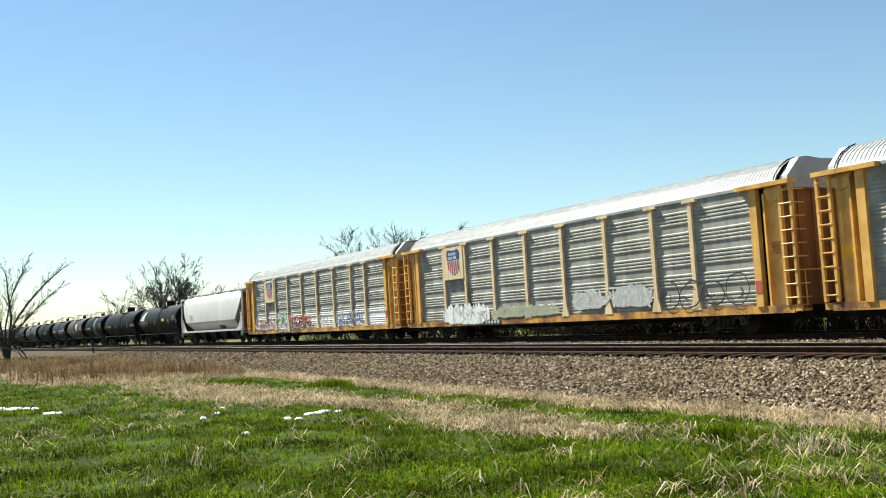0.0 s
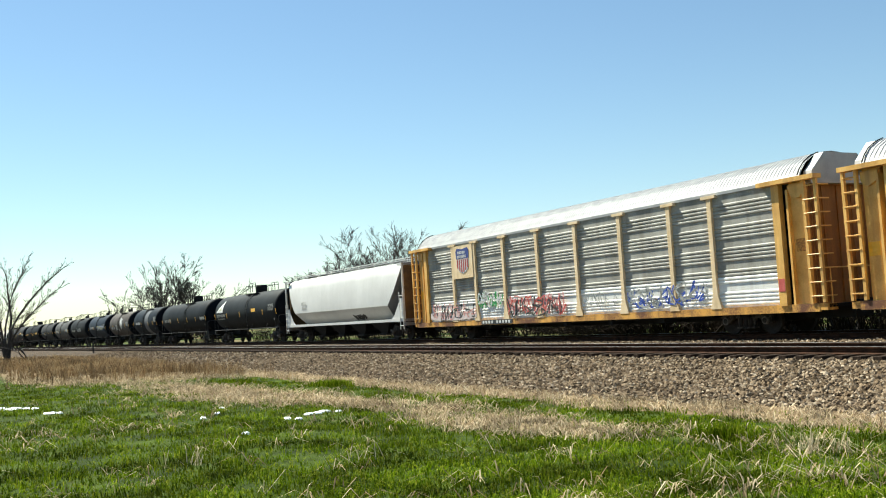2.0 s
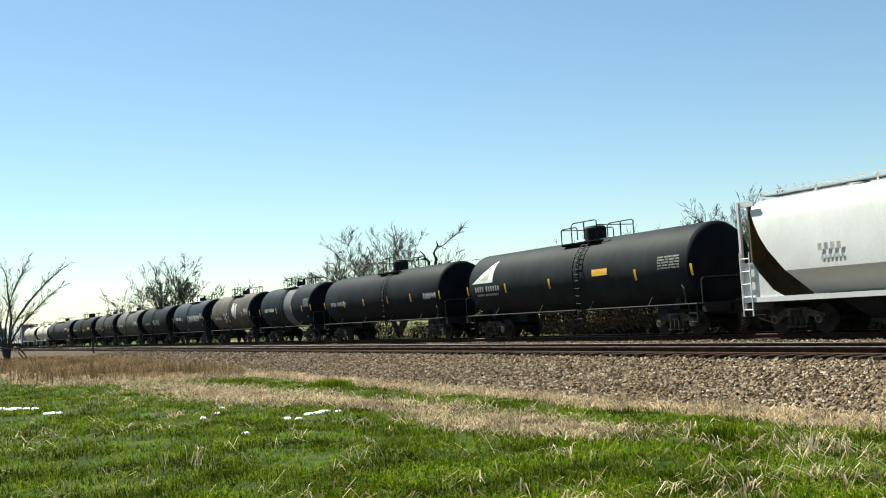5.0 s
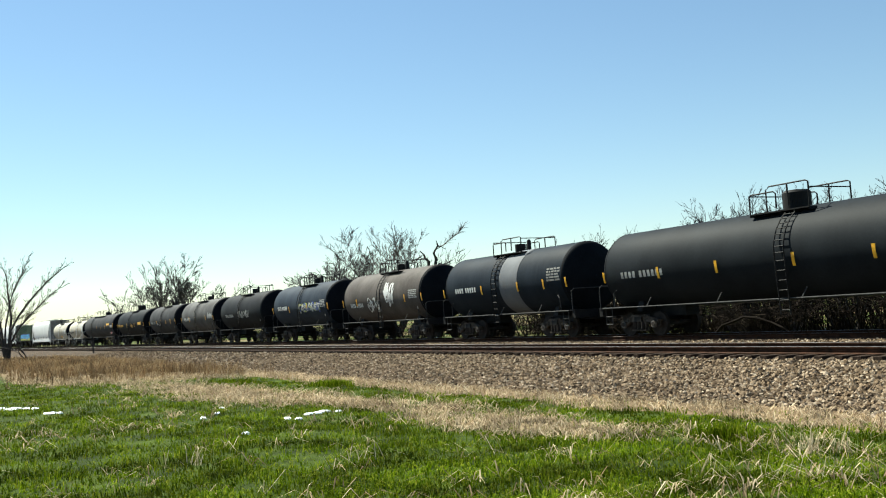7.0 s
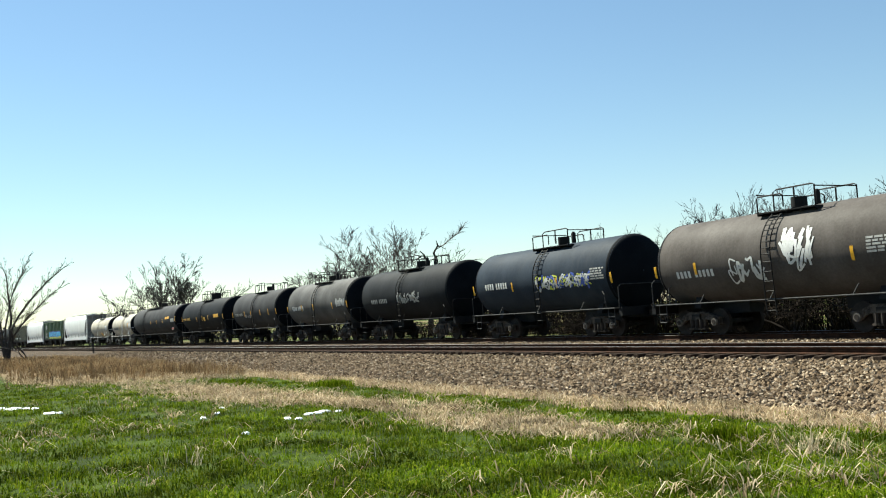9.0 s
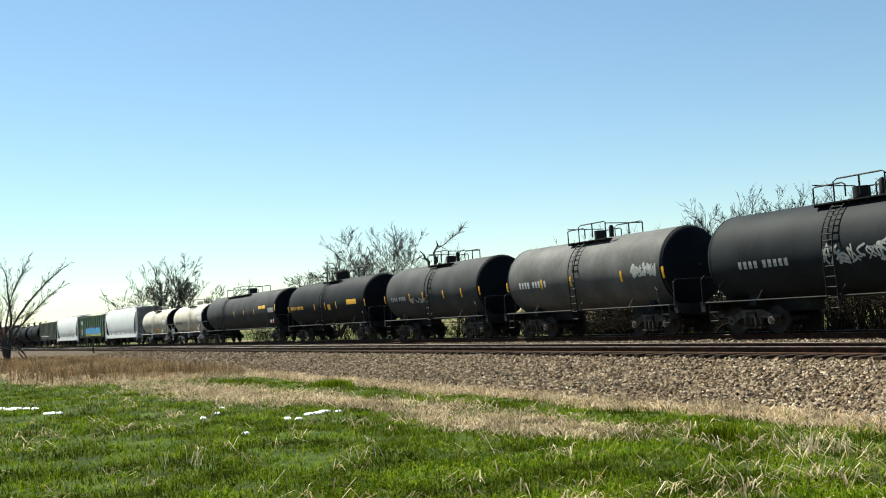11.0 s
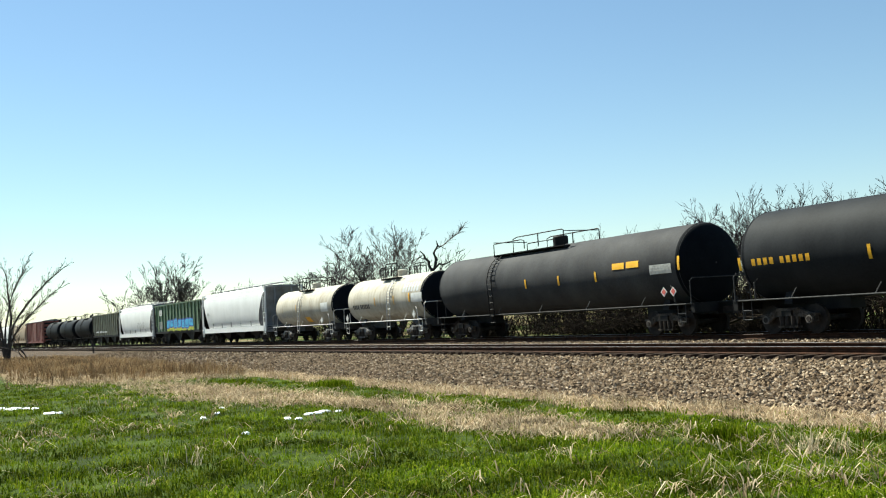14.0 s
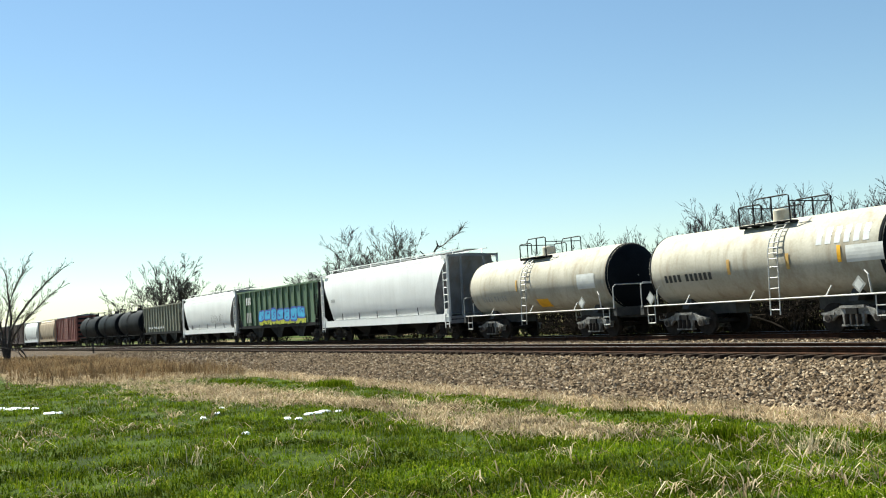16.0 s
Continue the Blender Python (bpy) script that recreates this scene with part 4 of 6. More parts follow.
scribble(hop, 1.9, 3.6, 1.28, 1.62, [M["paint_black"], M["paint_black"]], lambda u, v, lift=0.0: (u, -0.92 - (v - 1.22) * 0.872 - 0.02 - lift, v), 21, 4, 0.10)


# ---- open hoppers and boxcars ----
M["car_green"] = surface("faded_green_paint", (0.05, 0.10, 0.05), (0.10, 0.17, 0.09), 0.6, 0, 0.8, 14, 0.05, 0.4, (0.10, 0.08, 0.05))
M["car_olive"] = surface("weathered_olive_paint", (0.13, 0.13, 0.09), (0.22, 0.22, 0.16), 0.65, 0, 0.8, 14, 0.05, 0.4, (0.10, 0.08, 0.05))
M["car_red"] = surface("oxide_red_paint", (0.13, 0.03, 0.022), (0.23, 0.06, 0.045), 0.65, 0, 0.8, 14, 0.05, 0.4, (0.07, 0.04, 0.03))
M["car_brown"] = surface("dark_brown_paint", (0.06, 0.03, 0.028), (0.11, 0.06, 0.05), 0.65, 0, 0.8, 14, 0.05, 0.4, (0.05, 0.04, 0.03))


def open_hopper(half, paint, label, ribs=14, marks=True):
    car = thing("open_hopper", label, "hopper car", "cars of the freight train")
    z0, z1 = 1.35, 4.0
    for s in (-1, 1):
        bm = BM()
        prism(bm, [(-half + 1.1, z0), (half - 1.1, z0), (half - 0.4, 2.4), (half - 0.1, z1), (-half + 0.1, z1), (-half + 0.4, 2.4)], min(s * 1.44, s * 1.47), max(s * 1.44, s * 1.47))
        part("side_sheet", bm, paint, car)
        part("top_chord", box(BM(), -half, half, min(s * 1.42, s * 1.56), max(s * 1.42, s * 1.56), z1, z1 + 0.12), paint, car)
        part("side_sill", box(BM(), -half, half, min(s * 1.42, s * 1.54), max(s * 1.42, s * 1.54), z0 - 0.22, z0), M["black"], car)
        for i in range(ribs):
            x = -half + 0.9 + i * (2 * half - 1.8) / (ribs - 1)
            part("rib", box(BM(), x - 0.06, x + 0.06, min(s * 1.47, s * 1.57), max(s * 1.47, s * 1.57), z0 + (0.5 if i in (0, ribs - 1) else 0), z1), paint, car)
        for e in (-1, 1):
            ladder_on(car, e * (half - 0.45) - 0.2, s * 1.56, 1.0, 3.2, 0.4, M["black"], "x", 6)
            part("corner_post", box(BM(), min(e * (half - 0.1), e * half), max(e * (half - 0.1), e * half), min(s * 1.42, s * 1.52), max(s * 1.42, s * 1.52), 1.1, z1), M["black"], car)
    bm = BM()
    loft_x(bm, [(-half + 0.3, [(-1.43, 3.9), (1.43, 3.9), (1.43, 3.96), (-1.43, 3.96)]), (-half + 3.0, [(-1.43, 1.2), (1.43, 1.2), (1.43, 1.3), (-1.43, 1.3)]), (half - 3.0, [(-1.43, 1.2), (1.43, 1.2), (1.43, 1.3), (-1.43, 1.3)]), (half - 0.3, [(-1.43, 3.9), (1.43, 3.9), (1.43, 3.96), (-1.43, 3.96)])])
    part("slope_sheet", bm, M["black"], car)
    for e in (-1, 1):
        part("end_sheet", box(BM(), min(e * (half - 0.3), e * (half - 0.2)), max(e * (half - 0.3), e * (half - 0.2)), -1.44, 1.44, 2.6, z1), M["black"], car)
        part("end_beam", box(BM(), min(e * (half - 0.2), e * half), max(e * (half - 0.2), e * half), -1.5, 1.5, 0.8, 1.2), M["black"], car)
    part("centre_sill", box(BM(), -half, half, -0.3, 0.3, 0.6, 1.2), M["black"], car)
    for i in range(3):
        x = (i - 1) * (half * 0.5)
        bm = BM()
        loft_x(bm, [(x - 1.6, [(-1.4, 1.15), (1.4, 1.15), (1.4, 1.3), (-1.4, 1.3)]), (x - 0.4, [(-1.2, 0.4), (1.2, 0.4), (1.2, 1.3), (-1.2, 1.3)]), (x + 0.4, [(-1.2, 0.4), (1.2, 0.4), (1.2, 1.3), (-1.2, 1.3)]), (x + 1.6, [(-1.4, 1.15), (1.4, 1.15), (1.4, 1.3), (-1.4, 1.3)])])
        part("discharge_chute", bm, M["black"], car)
    add_trucks(car, (-half + 1.75, half - 1.75))
    add_couplers(car, half - 0.05)
    return car


def boxcar(half, paint, label):
    car = thing("boxcar", label, "boxcar", "cars of the freight train")
    part("body", box(BM(), -half, half, -1.46, 1.46, 1.0, 4.45), paint, car)
    bm = BM()
    loft_x(bm, [(-half - 0.05, [(-1.55, 4.45), (-1.5, 4.55), (0, 4.75), (1.5, 4.55), (1.55, 4.45)]), (half + 0.05, [(-1.55, 4.45), (-1.5, 4.55), (0, 4.75), (1.5, 4.55), (1.55, 4.45)])])
    part("roof", bm, M["hopper_end"], car, "grey sheet roof")
    for s in (-1, 1):
        for i in range(13):
            x = -half + 0.15 + i * (2 * half - 0.3) / 12
            part("rib", box(BM(), x - 0.06, x + 0.06, min(s * 1.46, s * 1.53), max(s * 1.46, s * 1.53), 1.0, 4.42), paint, car)
        door = part("door", box(BM(), -1.6, 1.6, min(s * 1.46, s * 1.58), max(s * 1.46, s * 1.58), 1.1, 4.2), paint, car)
        for z in (1.7, 2.4, 3.1, 3.8):
            part("door_bar", box(BM(), -1.5, 1.5, min(s * 1.58, s * 1.62), max(s * 1.58, s * 1.62), z, z + 0.08), paint, door)
        part("side_sill", box(BM(), -half, half, min(s * 1.40, s * 1.56), max(s * 1.40, s * 1.56), 0.78, 1.02), paint, car)
        for e in (-1, 1):
            ladder_on(car, e * (half - 0.3) - 0.2, s * 1.6, 0.8, 4.2, 0.4, paint, "x", 9)
    for e in (-1, 1):
        for i in range(5):
            z = 1.3 + i * 0.65
            part("end_corrugation", box(BM(), min(e * half, e * (half + 0.07)), max(e * half, e * (half + 0.07)), -1.35, 1.35, z, z + 0.28), M["black"], car)
    part("centre_sill", box(BM(), -half, half, -0.3, 0.3, 0.55, 1.0), M["black"], car)
    add_trucks(car, (-half + 2.2, half - 2.2))
    add_couplers(car, half)
    return car


# ---- the tank cars, from the head of the train on ----
def tank_paint(name, dark, light, streak=0.3, streak_color=(0.12, 0.11, 0.10), rough=0.62):
    return surface(name, dark, light, rough, 0.0, 0.7, 14, 0.03, streak, streak_color, gloss=0.05)


M["t_black"] = tank_paint("black_tank_paint", (0.0075, 0.0095, 0.0115), (0.0145, 0.0175, 0.0205), 0.3, (0.014, 0.016, 0.019))
M["t_slate"] = tank_paint("slate_black_tank_paint", (0.013, 0.0155, 0.017), (0.023, 0.0265, 0.029), 0.3, (0.030, 0.032, 0.034))
M["t_steel"] = tank_paint("steel_blue_tank_paint", (0.018, 0.025, 0.036), (0.034, 0.044, 0.059), 0.35, (0.045, 0.05, 0.056))
M["t_blue"] = tank_paint("blue_black_tank_paint", (0.0075, 0.0115, 0.0172), (0.015, 0.0212, 0.0295), 0.3, (0.023, 0.027, 0.033))
M["t_brown"] = tank_paint("brown_dusted_black_paint", (0.058, 0.050, 0.045), (0.105, 0.093, 0.085), 0.4, (0.05, 0.04, 0.035), 0.6)
M["t_light"] = tank_paint("grey_dusted_tank_paint", (0.060, 0.058, 0.056), (0.12, 0.117, 0.114), 0.4, (0.06, 0.055, 0.05), 0.6)
M["t_grey"] = tank_paint("charcoal_tank_paint", (0.011, 0.0122, 0.014), (0.021, 0.0228, 0.0255), 0.3, (0.025, 0.026, 0.027), 0.65)
M["t_dusty"] = tank_paint("dusty_grey_tank_paint", (0.034, 0.0345, 0.037), (0.062, 0.062, 0.064), 0.35, (0.05, 0.046, 0.042), 0.7)
M["t_white"] = tank_paint("cream_white_tank_paint", (0.36, 0.33, 0.27), (0.50, 0.47, 0.40), 0.5, (0.22, 0.165, 0.105))
M["t_patch"] = tank_paint("grey_repaint_patch", (0.10, 0.105, 0.115), (0.15, 0.155, 0.165), 0.1)
M["sill_white"] = surface("white_frame_paint", (0.45, 0.44, 0.42), (0.65, 0.64, 0.61), 0.6, 0, 3, 30, 0.05, 0.4, (0.15, 0.12, 0.10))
M["sill_dark"] = surface("sooty_frame_paint", (0.02, 0.02, 0.02), (0.06, 0.055, 0.05), 0.7, 0, 3, 30, 0.08)
M["stain"] = surface("rust_stain", (0.45, 0.25, 0.06), (0.60, 0.38, 0.12), 0.7, 0, 6, 40, 0.02)
M["faded_blue"] = surface("faded_blue_lettering", (0.36, 0.38, 0.40), (0.46, 0.47, 0.47), 0.6, 0, 3, 30, 0.02)
M["rail_grey"] = surface("dusty_handrail", (0.025, 0.025, 0.026), (0.06, 0.06, 0.06), 0.8, 0.0, 6, 50, 0.05, gloss=0.15)

ZC, TR = 2.56, 1.5
shell = on_tank(TR, ZC)


def tapes(xs, dz=-0.22, h=0.42, w=0.12):
    return [(x, dz, w, h, M["paint_yellow"], "amber_tape") for x in xs]


def add_tank(x0, x1, paint, label, radius=TR, **kw):
    if not kw.get("dome", True):
        kw.setdefault("rail_high", 0.5)
    car = tank_car(x1 - x0, radius, paint, label, **kw)
    TRAIN.append((car, (x0 + x1) / 2))
    return car


def stencil(car, u, v, w, h, mat):
    """A panel of small stencilled data that cannot be read, as rows of short bars."""
    rng = random.Random(round(u * 10))
    bm = BM()
    rows = 5
    for r in range(rows):
        vv = v + h * (0.5 - (r + 0.5) / rows)
        x = u - w / 2
        while x < u + w / 2 - 0.08:
            k = min(rng.uniform(0.12, 0.42), u + w / 2 - x)
            ribbon(bm, [(x, vv), (x + k / 2, vv), (x + k, vv)], h / rows * 0.62, shell)
            x += k + 0.05
    tagged(part("stencilled_data", bm, mat, car), kind="stuff")


k1 = add_tank(1.68, 18.17, M["t_slate"], "long black tank car with a white triangle sign", rail_paint=M["rail_grey"], marks=tapes((-8.0, -4.5, -0.9, 4.9, 8.0)) + [(2.7, 0.02, 1.0, 0.26, M["paint_yellow"], "amber_placard")], platform=2.5, box_at=0.75, ladder_at=1.2)
bm = BM()
rows = []
for i in range(9):
    f = i / 8
    v = 0.10 + 0.98 * f
    rows.append([bm.verts.new(shell(-7.5 + 1.88 * f, v)), bm.verts.new(shell(-5.6, v))])
for a, b in zip(rows, rows[1:]):
    bm.faces.new((a[0], a[1], b[1], b[0]))
tri = part("triangle_sign", bm, M["paint_white"], k1, "white triangle sign")
bm = BM()
rows = []
for i in range(5):
    f = i / 4
    rows.append([bm.verts.new(shell(-6.75 + 0.7 * f, 0.24 + 0.36 * f, 0.004)), bm.verts.new(shell(-6.0, 0.24 + 0.36 * f, 0.004))])
for a, b in zip(rows, rows[1:]):
    bm.faces.new((a[0], a[1], b[1], b[0]))
part("inner_triangle", bm, M["paint_pale"], tri, "dull green inner triangle")
letter_bars(k1, -7.3, -5.0, -0.18, 0.24, M["paint_grey"], shell, 10, 4)
letter_bars(k1, -7.2, -5.2, -0.46, 0.10, M["paint_grey"], shell, 16, 6)

stencil(k1, 6.8, 0.12, 1.2, 0.5, M["paint_dim"])
c = add_tank(-17.44, -0.79, M["t_black"], "long black tank car with amber tape marks", rail_paint=M["rail_grey"], marks=tapes((-8.0, -4.76, -1.74, 1.66, 4.63, 8.0)), platform=2.5, box_at=0.75, ladder_at=1.2)
letter_bars(c, -6.95, -4.45, -0.20, 0.24, M["paint_grey"], shell, 10, 4)
scribble(c, 6.2, 7.6, -0.35, -0.05, [M["paint_grey"]], shell, 31, 6, 0.12, "stencil_block")

d = add_tank(-30.72, -19.6, M["t_blue"], "black tank car with a grey repainted band", dome=False, marks=tapes((-5.4, -1.6, 1.61, 3.71, 5.4)), platform=2.45, box_at=0.1, bands=((0.85, 1.55, M["t_patch"], "pale grey repainted band"),), rail_paint=M["rail_grey"])
letter_bars(d, -4.2, -2.1, -0.16, 0.24, M["paint_white"], shell, 9, 4)
stencil(d, 4.5, 0.16, 1.0, 0.6, M["paint_dim"])
e = add_tank(-44.2, -32.94, M["t_brown"], "brown-dusted tank car with white scrawl", dome=False, marks=tapes((-5.4, -3.3, 3.34, 5.4)), platform=2.4, box_at=0.5, rail_paint=M["rail_grey"])
letter_bars(e, -4.33, -2.4, -0.40, 0.24, M["paint_white"], shell, 9, 4)
scribble(e, 0.6, 1.95, -0.5, 0.85, [M["paint_white"], M["paint_white"]], shell, 33, 3, 0.10)
scribble(e, -1.75, -0.1, -0.85, 0.0, [M["paint_white"]], shell, 34, 3, 0.10)
stencil(e, 4.35, -0.02, 1.0, 0.5, M["paint_grey"])
f = add_tank(-57.66, -46.47, M["t_steel"], "blue-black tank car with outlined scrawl", dome=False, marks=tapes((-5.4, -1.9, 1.63, 5.4)), platform=2.7, box_at=0.6, rail_paint=M["rail_grey"])
letter_bars(f, -4.3, -2.3, -0.12, 0.28, M["paint_white"], shell, 9, 4)
scribble(f, 0.1, 4.0, -0.5, 0.15, [M["paint_lime"], M["paint_deepblue"], M["paint_white"]], shell, 35, 6, 0.07)
stencil(f, 4.5, 0.0, 0.9, 0.5, M["paint_grey"])
g = add_tank(-71.44, -59.95, M["t_grey"], "sooty charcoal tank car with faded marks", dome=False, platform=2.6, box_at=0.2)
letter_bars(g, -4.0, -1.8, -0.28, 0.24, M["paint_grey"], shell, 9, 4)
scribble(g, -0.6, 2.2, -0.55, 0.1, [M["paint_grey"]], shell, 36, 5, 0.08)
i_car = add_tank(-84.57, -73.14, M["t_light"], "grey-dusted tank car with white number bars", dome=False, marks=tapes((-5.4, -2.57, -0.4, 2.96, 5.4)), platform=2.6, box_at=0.2, rail_paint=M["rail_grey"])
letter_bars(i_car, -4.4, -2.2, -0.22, 0.28, M["paint_white"], shell, 9, 4)
scribble(i_car, 3.6, 5.0, -0.3, 0.2, [M["paint_grey"]], shell, 37, 5, 0.12, "stencil_block")
j = add_tank(-97.87, -86.6, M["t_dusty"], "charcoal tank car with amber tape marks", dome=False, marks=tapes((-5.4, -2.2, -0.61, 1.7, 3.6, 5.4)), platform=2.3, box_at=0.4, rail_paint=M["rail_grey"])
letter_bars(j, -4.6, -2.7, -0.26, 0.22, M["paint_grey"], shell, 8, 4)
scribble(j, -2.2, -0.2, -0.55, -0.25, [M["paint_grey"]], shell, 38, 3, 0.06)
l_car = add_tank(-114.25, -100.28, M["t_grey"], "charcoal tank car with amber placards", marks=tapes((-6.7, -1.6, 0.3, 2.2, 6.7)) + [(4.7, -0.1, 1.5, 0.30, M["paint_yellow"], "amber_placard"), (0.98, -0.32, 0.5, 0.34, M["paint_yellow"], "amber_placard")], platform=2.6, box_at=0.2, rail_paint=M["rail_grey"])
letter_bars(l_car, -6.2, -3.7, -0.20, 0.22, M["paint_yellow"], shell, 9, 4)
m_car = add_tank(-135.67, -116.65, M["t_dusty"], "very long charcoal tank car with a long platform", marks=tapes((-0.9, 1.67, 4.27), -0.14, 0.4) + tapes((9.2,), 0.05, 0.5) + [(5.75, 0.17, 0.74, 0.24, M["paint_yellow"], "amber_placard"), (6.62, 0.18, 0.74, 0.24, M["paint_yellow"], "amber_placard"), (8.2, -0.1, 1.2, 0.34, M["paint_grey"], "stencil_block")], platform=5.8, box_at=-1.4, dome_at=-0.1, dome_r=0.34, rail_high=0.5, ladder_at=-3.9, rail_paint=M["rail_grey"])
for dx in (8.35, 8.85):
    bm = BM()
    q = [bm.verts.new(v) for v in ((dx, -1.53, 1.43), (dx + 0.18, -1.53, 1.61), (dx, -1.53, 1.79), (dx - 0.18, -1.53, 1.61))]
    bm.faces.new(q)
    plac = part("diamond_placard", bm, M["paint_white"], m_car, "white and red diamond placard")
    bm = BM()
    q = [bm.verts.new(v) for v in ((dx, -1.536, 1.48), (dx + 0.12, -1.536, 1.61), (dx, -1.536, 1.74), (dx - 0.12, -1.536, 1.61))]
    bm.faces.new(q)
    part("red_centre", bm, M["paint_red"], plac)
SMALL = 1.33                         # the pale tanks are slimmer
small_shell = on_tank(SMALL, 1.06 + SMALL)
n1 = add_tank(-148.23, -137.38, M["t_white"], "cream-white tank car with rust stains", frame_paint=M["sill_dark"], rail_paint=M["sill_white"], radius=SMALL, truck="pale_side_frame", dome_r=0.3, marks=[(-0.99, -0.1, 0.14, 0.5, M["stain"], "rust_mark"), (1.6, -0.1, 0.14, 0.5, M["stain"], "rust_mark"), (3.6, -0.02, 0.14, 0.5, M["paint_yellow"], "amber_tape"), (4.5, -0.05, 1.3, 0.5, M["paint_white"], "white_patch")], platform=2.2, box_at=0.42, ladder_at=1.1)
letter_bars(n1, -4.3, -1.8, -0.33, 0.26, M["paint_black"], small_shell, 10, 4)
letter_bars(n1, 2.7, 5.0, 0.55, 0.5, M["faded_blue"], small_shell, 6, 99)
n2 = add_tank(-161.9, -150.18, M["t_white"], "cream-white tank car with an orange placard", frame_paint=M["sill_dark"], rail_paint=M["sill_white"], radius=SMALL, truck="pale_side_frame", dome_r=0.3, marks=[(4.1, -0.1, 1.2, 0.6, M["paint_white"], "white_patch"), (0.59, -0.85, 0.9, 0.36, M["paint_yellow"], "orange_placard"), (-1.2, 0.0, 0.12, 0.5, M["stain"], "rust_mark")], platform=2.1, box_at=-0.2, ladder_at=-0.45)
letter_bars(n2, -4.4, -2.2, -0.52, 0.24, M["paint_grey"], small_shell, 9, 4)
for car, spots in ((n1, (-5.0, 4.3)), (n2, (3.9,))):
    for u in spots:
        bm = BM()
        q = [bm.verts.new(v) for v in ((u, -1.44, 1.16), (u + 0.24, -1.44, 1.42), (u, -1.44, 1.68), (u - 0.24, -1.44, 1.42))]
        back = bmesh.ops.extrude_face_region(bm, geom=[bm.faces.new(q)])
        bmesh.ops.translate(bm, verts=[v for v in back["geom"] if isinstance(v, bmesh.types.BMVert)], vec=(0, 0.012, 0))
        holder = part("diamond_placard", bm, M["paint_grey"], car, "grey diamond placard holder")
        bm = BM()
        bm.faces.new([bm.verts.new(v) for v in ((u, -1.446, 1.24), (u + 0.16, -1.446, 1.42), (u, -1.446, 1.60), (u - 0.16, -1.446, 1.42))])
        part("placard_face", bm, M["paint_white"], holder)
w1 = covered_hopper(8.75, M["hopper_white"], "bright white covered hopper with rounded sides", False)
TRAIN.append((w1, -172.1))
letter_bars(w1, -7.0, -6.2, 2.6, 0.2, M["paint_grey"], on_side(-1.61), 4, 99)
gr = open_hopper(9.0, M["car_green"], "green ribbed open hopper with blue and yellow scrawl")
TRAIN.append((gr, -190.4))
block_scrawl(gr, -3.6, 6.4, 1.62, 2.5, M["paint_cyan"], M["paint_deepblue"], on_side(-1.585), 41, 7, 0.12)
scribble(gr, -3.4, 6.4, 1.38, 1.75, [M["paint_lime"], M["paint_lime"]], on_side(-1.58), 42, 10, 0.16)
letter_bars(gr, -6.6, -5.0, 3.3, 0.6, M["paint_white"], on_side(-1.58), 3, 99)
letter_bars(gr, -6.6, -5.0, 2.0, 0.8, M["paint_grey"], on_side(-1.58), 3, 99)
w2 = covered_hopper(8.45, M["hopper_white"], "white covered hopper with faint scrawl", False)
TRAIN.append((w2, -208.4))
scribble(w2, 1.2, 5.0, 1.7, 2.6, [M["paint_grey"]], on_side(-1.61), 43, 4, 0.05)
ol = open_hopper(8.3, M["car_olive"], "olive ribbed open hopper")
TRAIN.append((ol, -225.6))
letter_bars(ol, -5.5, 1.5, 1.8, 0.2, M["paint_white"], on_side(-1.58), 9, 3)
for a, b, pt in ((-247.13, -235.9, M["t_grey"]), (-259.6, -248.6, M["t_black"]), (-272.18, -261.1, M["t_grey"])):
    add_tank(a, b, pt, "short dark tank car near the train's tail", dome=False, platform=2.2)
rb = boxcar(8.2, M["car_red"], "oxide-red ribbed boxcar with a plug door")
TRAIN.append((rb, -282.4))
TRAIN.append((covered_hopper(7.4, M["hopper_tan"], "tan covered hopper far down the train", False), -299.6))
TRAIN.append((covered_hopper(7.2, M["hopper_white"], "grey-white covered hopper far down the train", False), -315.8))
TRAIN.append((boxcar(8.2, M["car_brown"], "dark brown boxcar at the train's tail"), -332.8))
TRAIN.append((boxcar(8.2, M["car_brown"], "dark brown boxcar at the train's tail"), -350.8))


# ---- bare spring trees and brush ----
M["bark"] = surface("grey_brown_bark", (0.016, 0.013, 0.012), (0.045, 0.038, 0.035), 0.9, 0, 4, 40, 0.4, stretch=(1, 1, 0.3))
M["twig"] = varied("bare_twigs", [(0.06, 0.048, 0.053), (0.12, 0.10, 0.105), (0.18, 0.15, 0.152)])
M["pale_twig"] = varied("pale_bare_twigs", [(0.09, 0.072, 0.070), (0.15, 0.125, 0.12), (0.20, 0.17, 0.16)])
M["brush"] = varied("dark_brush_stems", [(0.008, 0.006, 0.005), (0.018, 0.014, 0.011), (0.04, 0.03, 0.022)])
M["bud"] = varied("new_leaf_buds", [(0.10, 0.09, 0.04), (0.17, 0.16, 0.07), (0.22, 0.17, 0.10)])


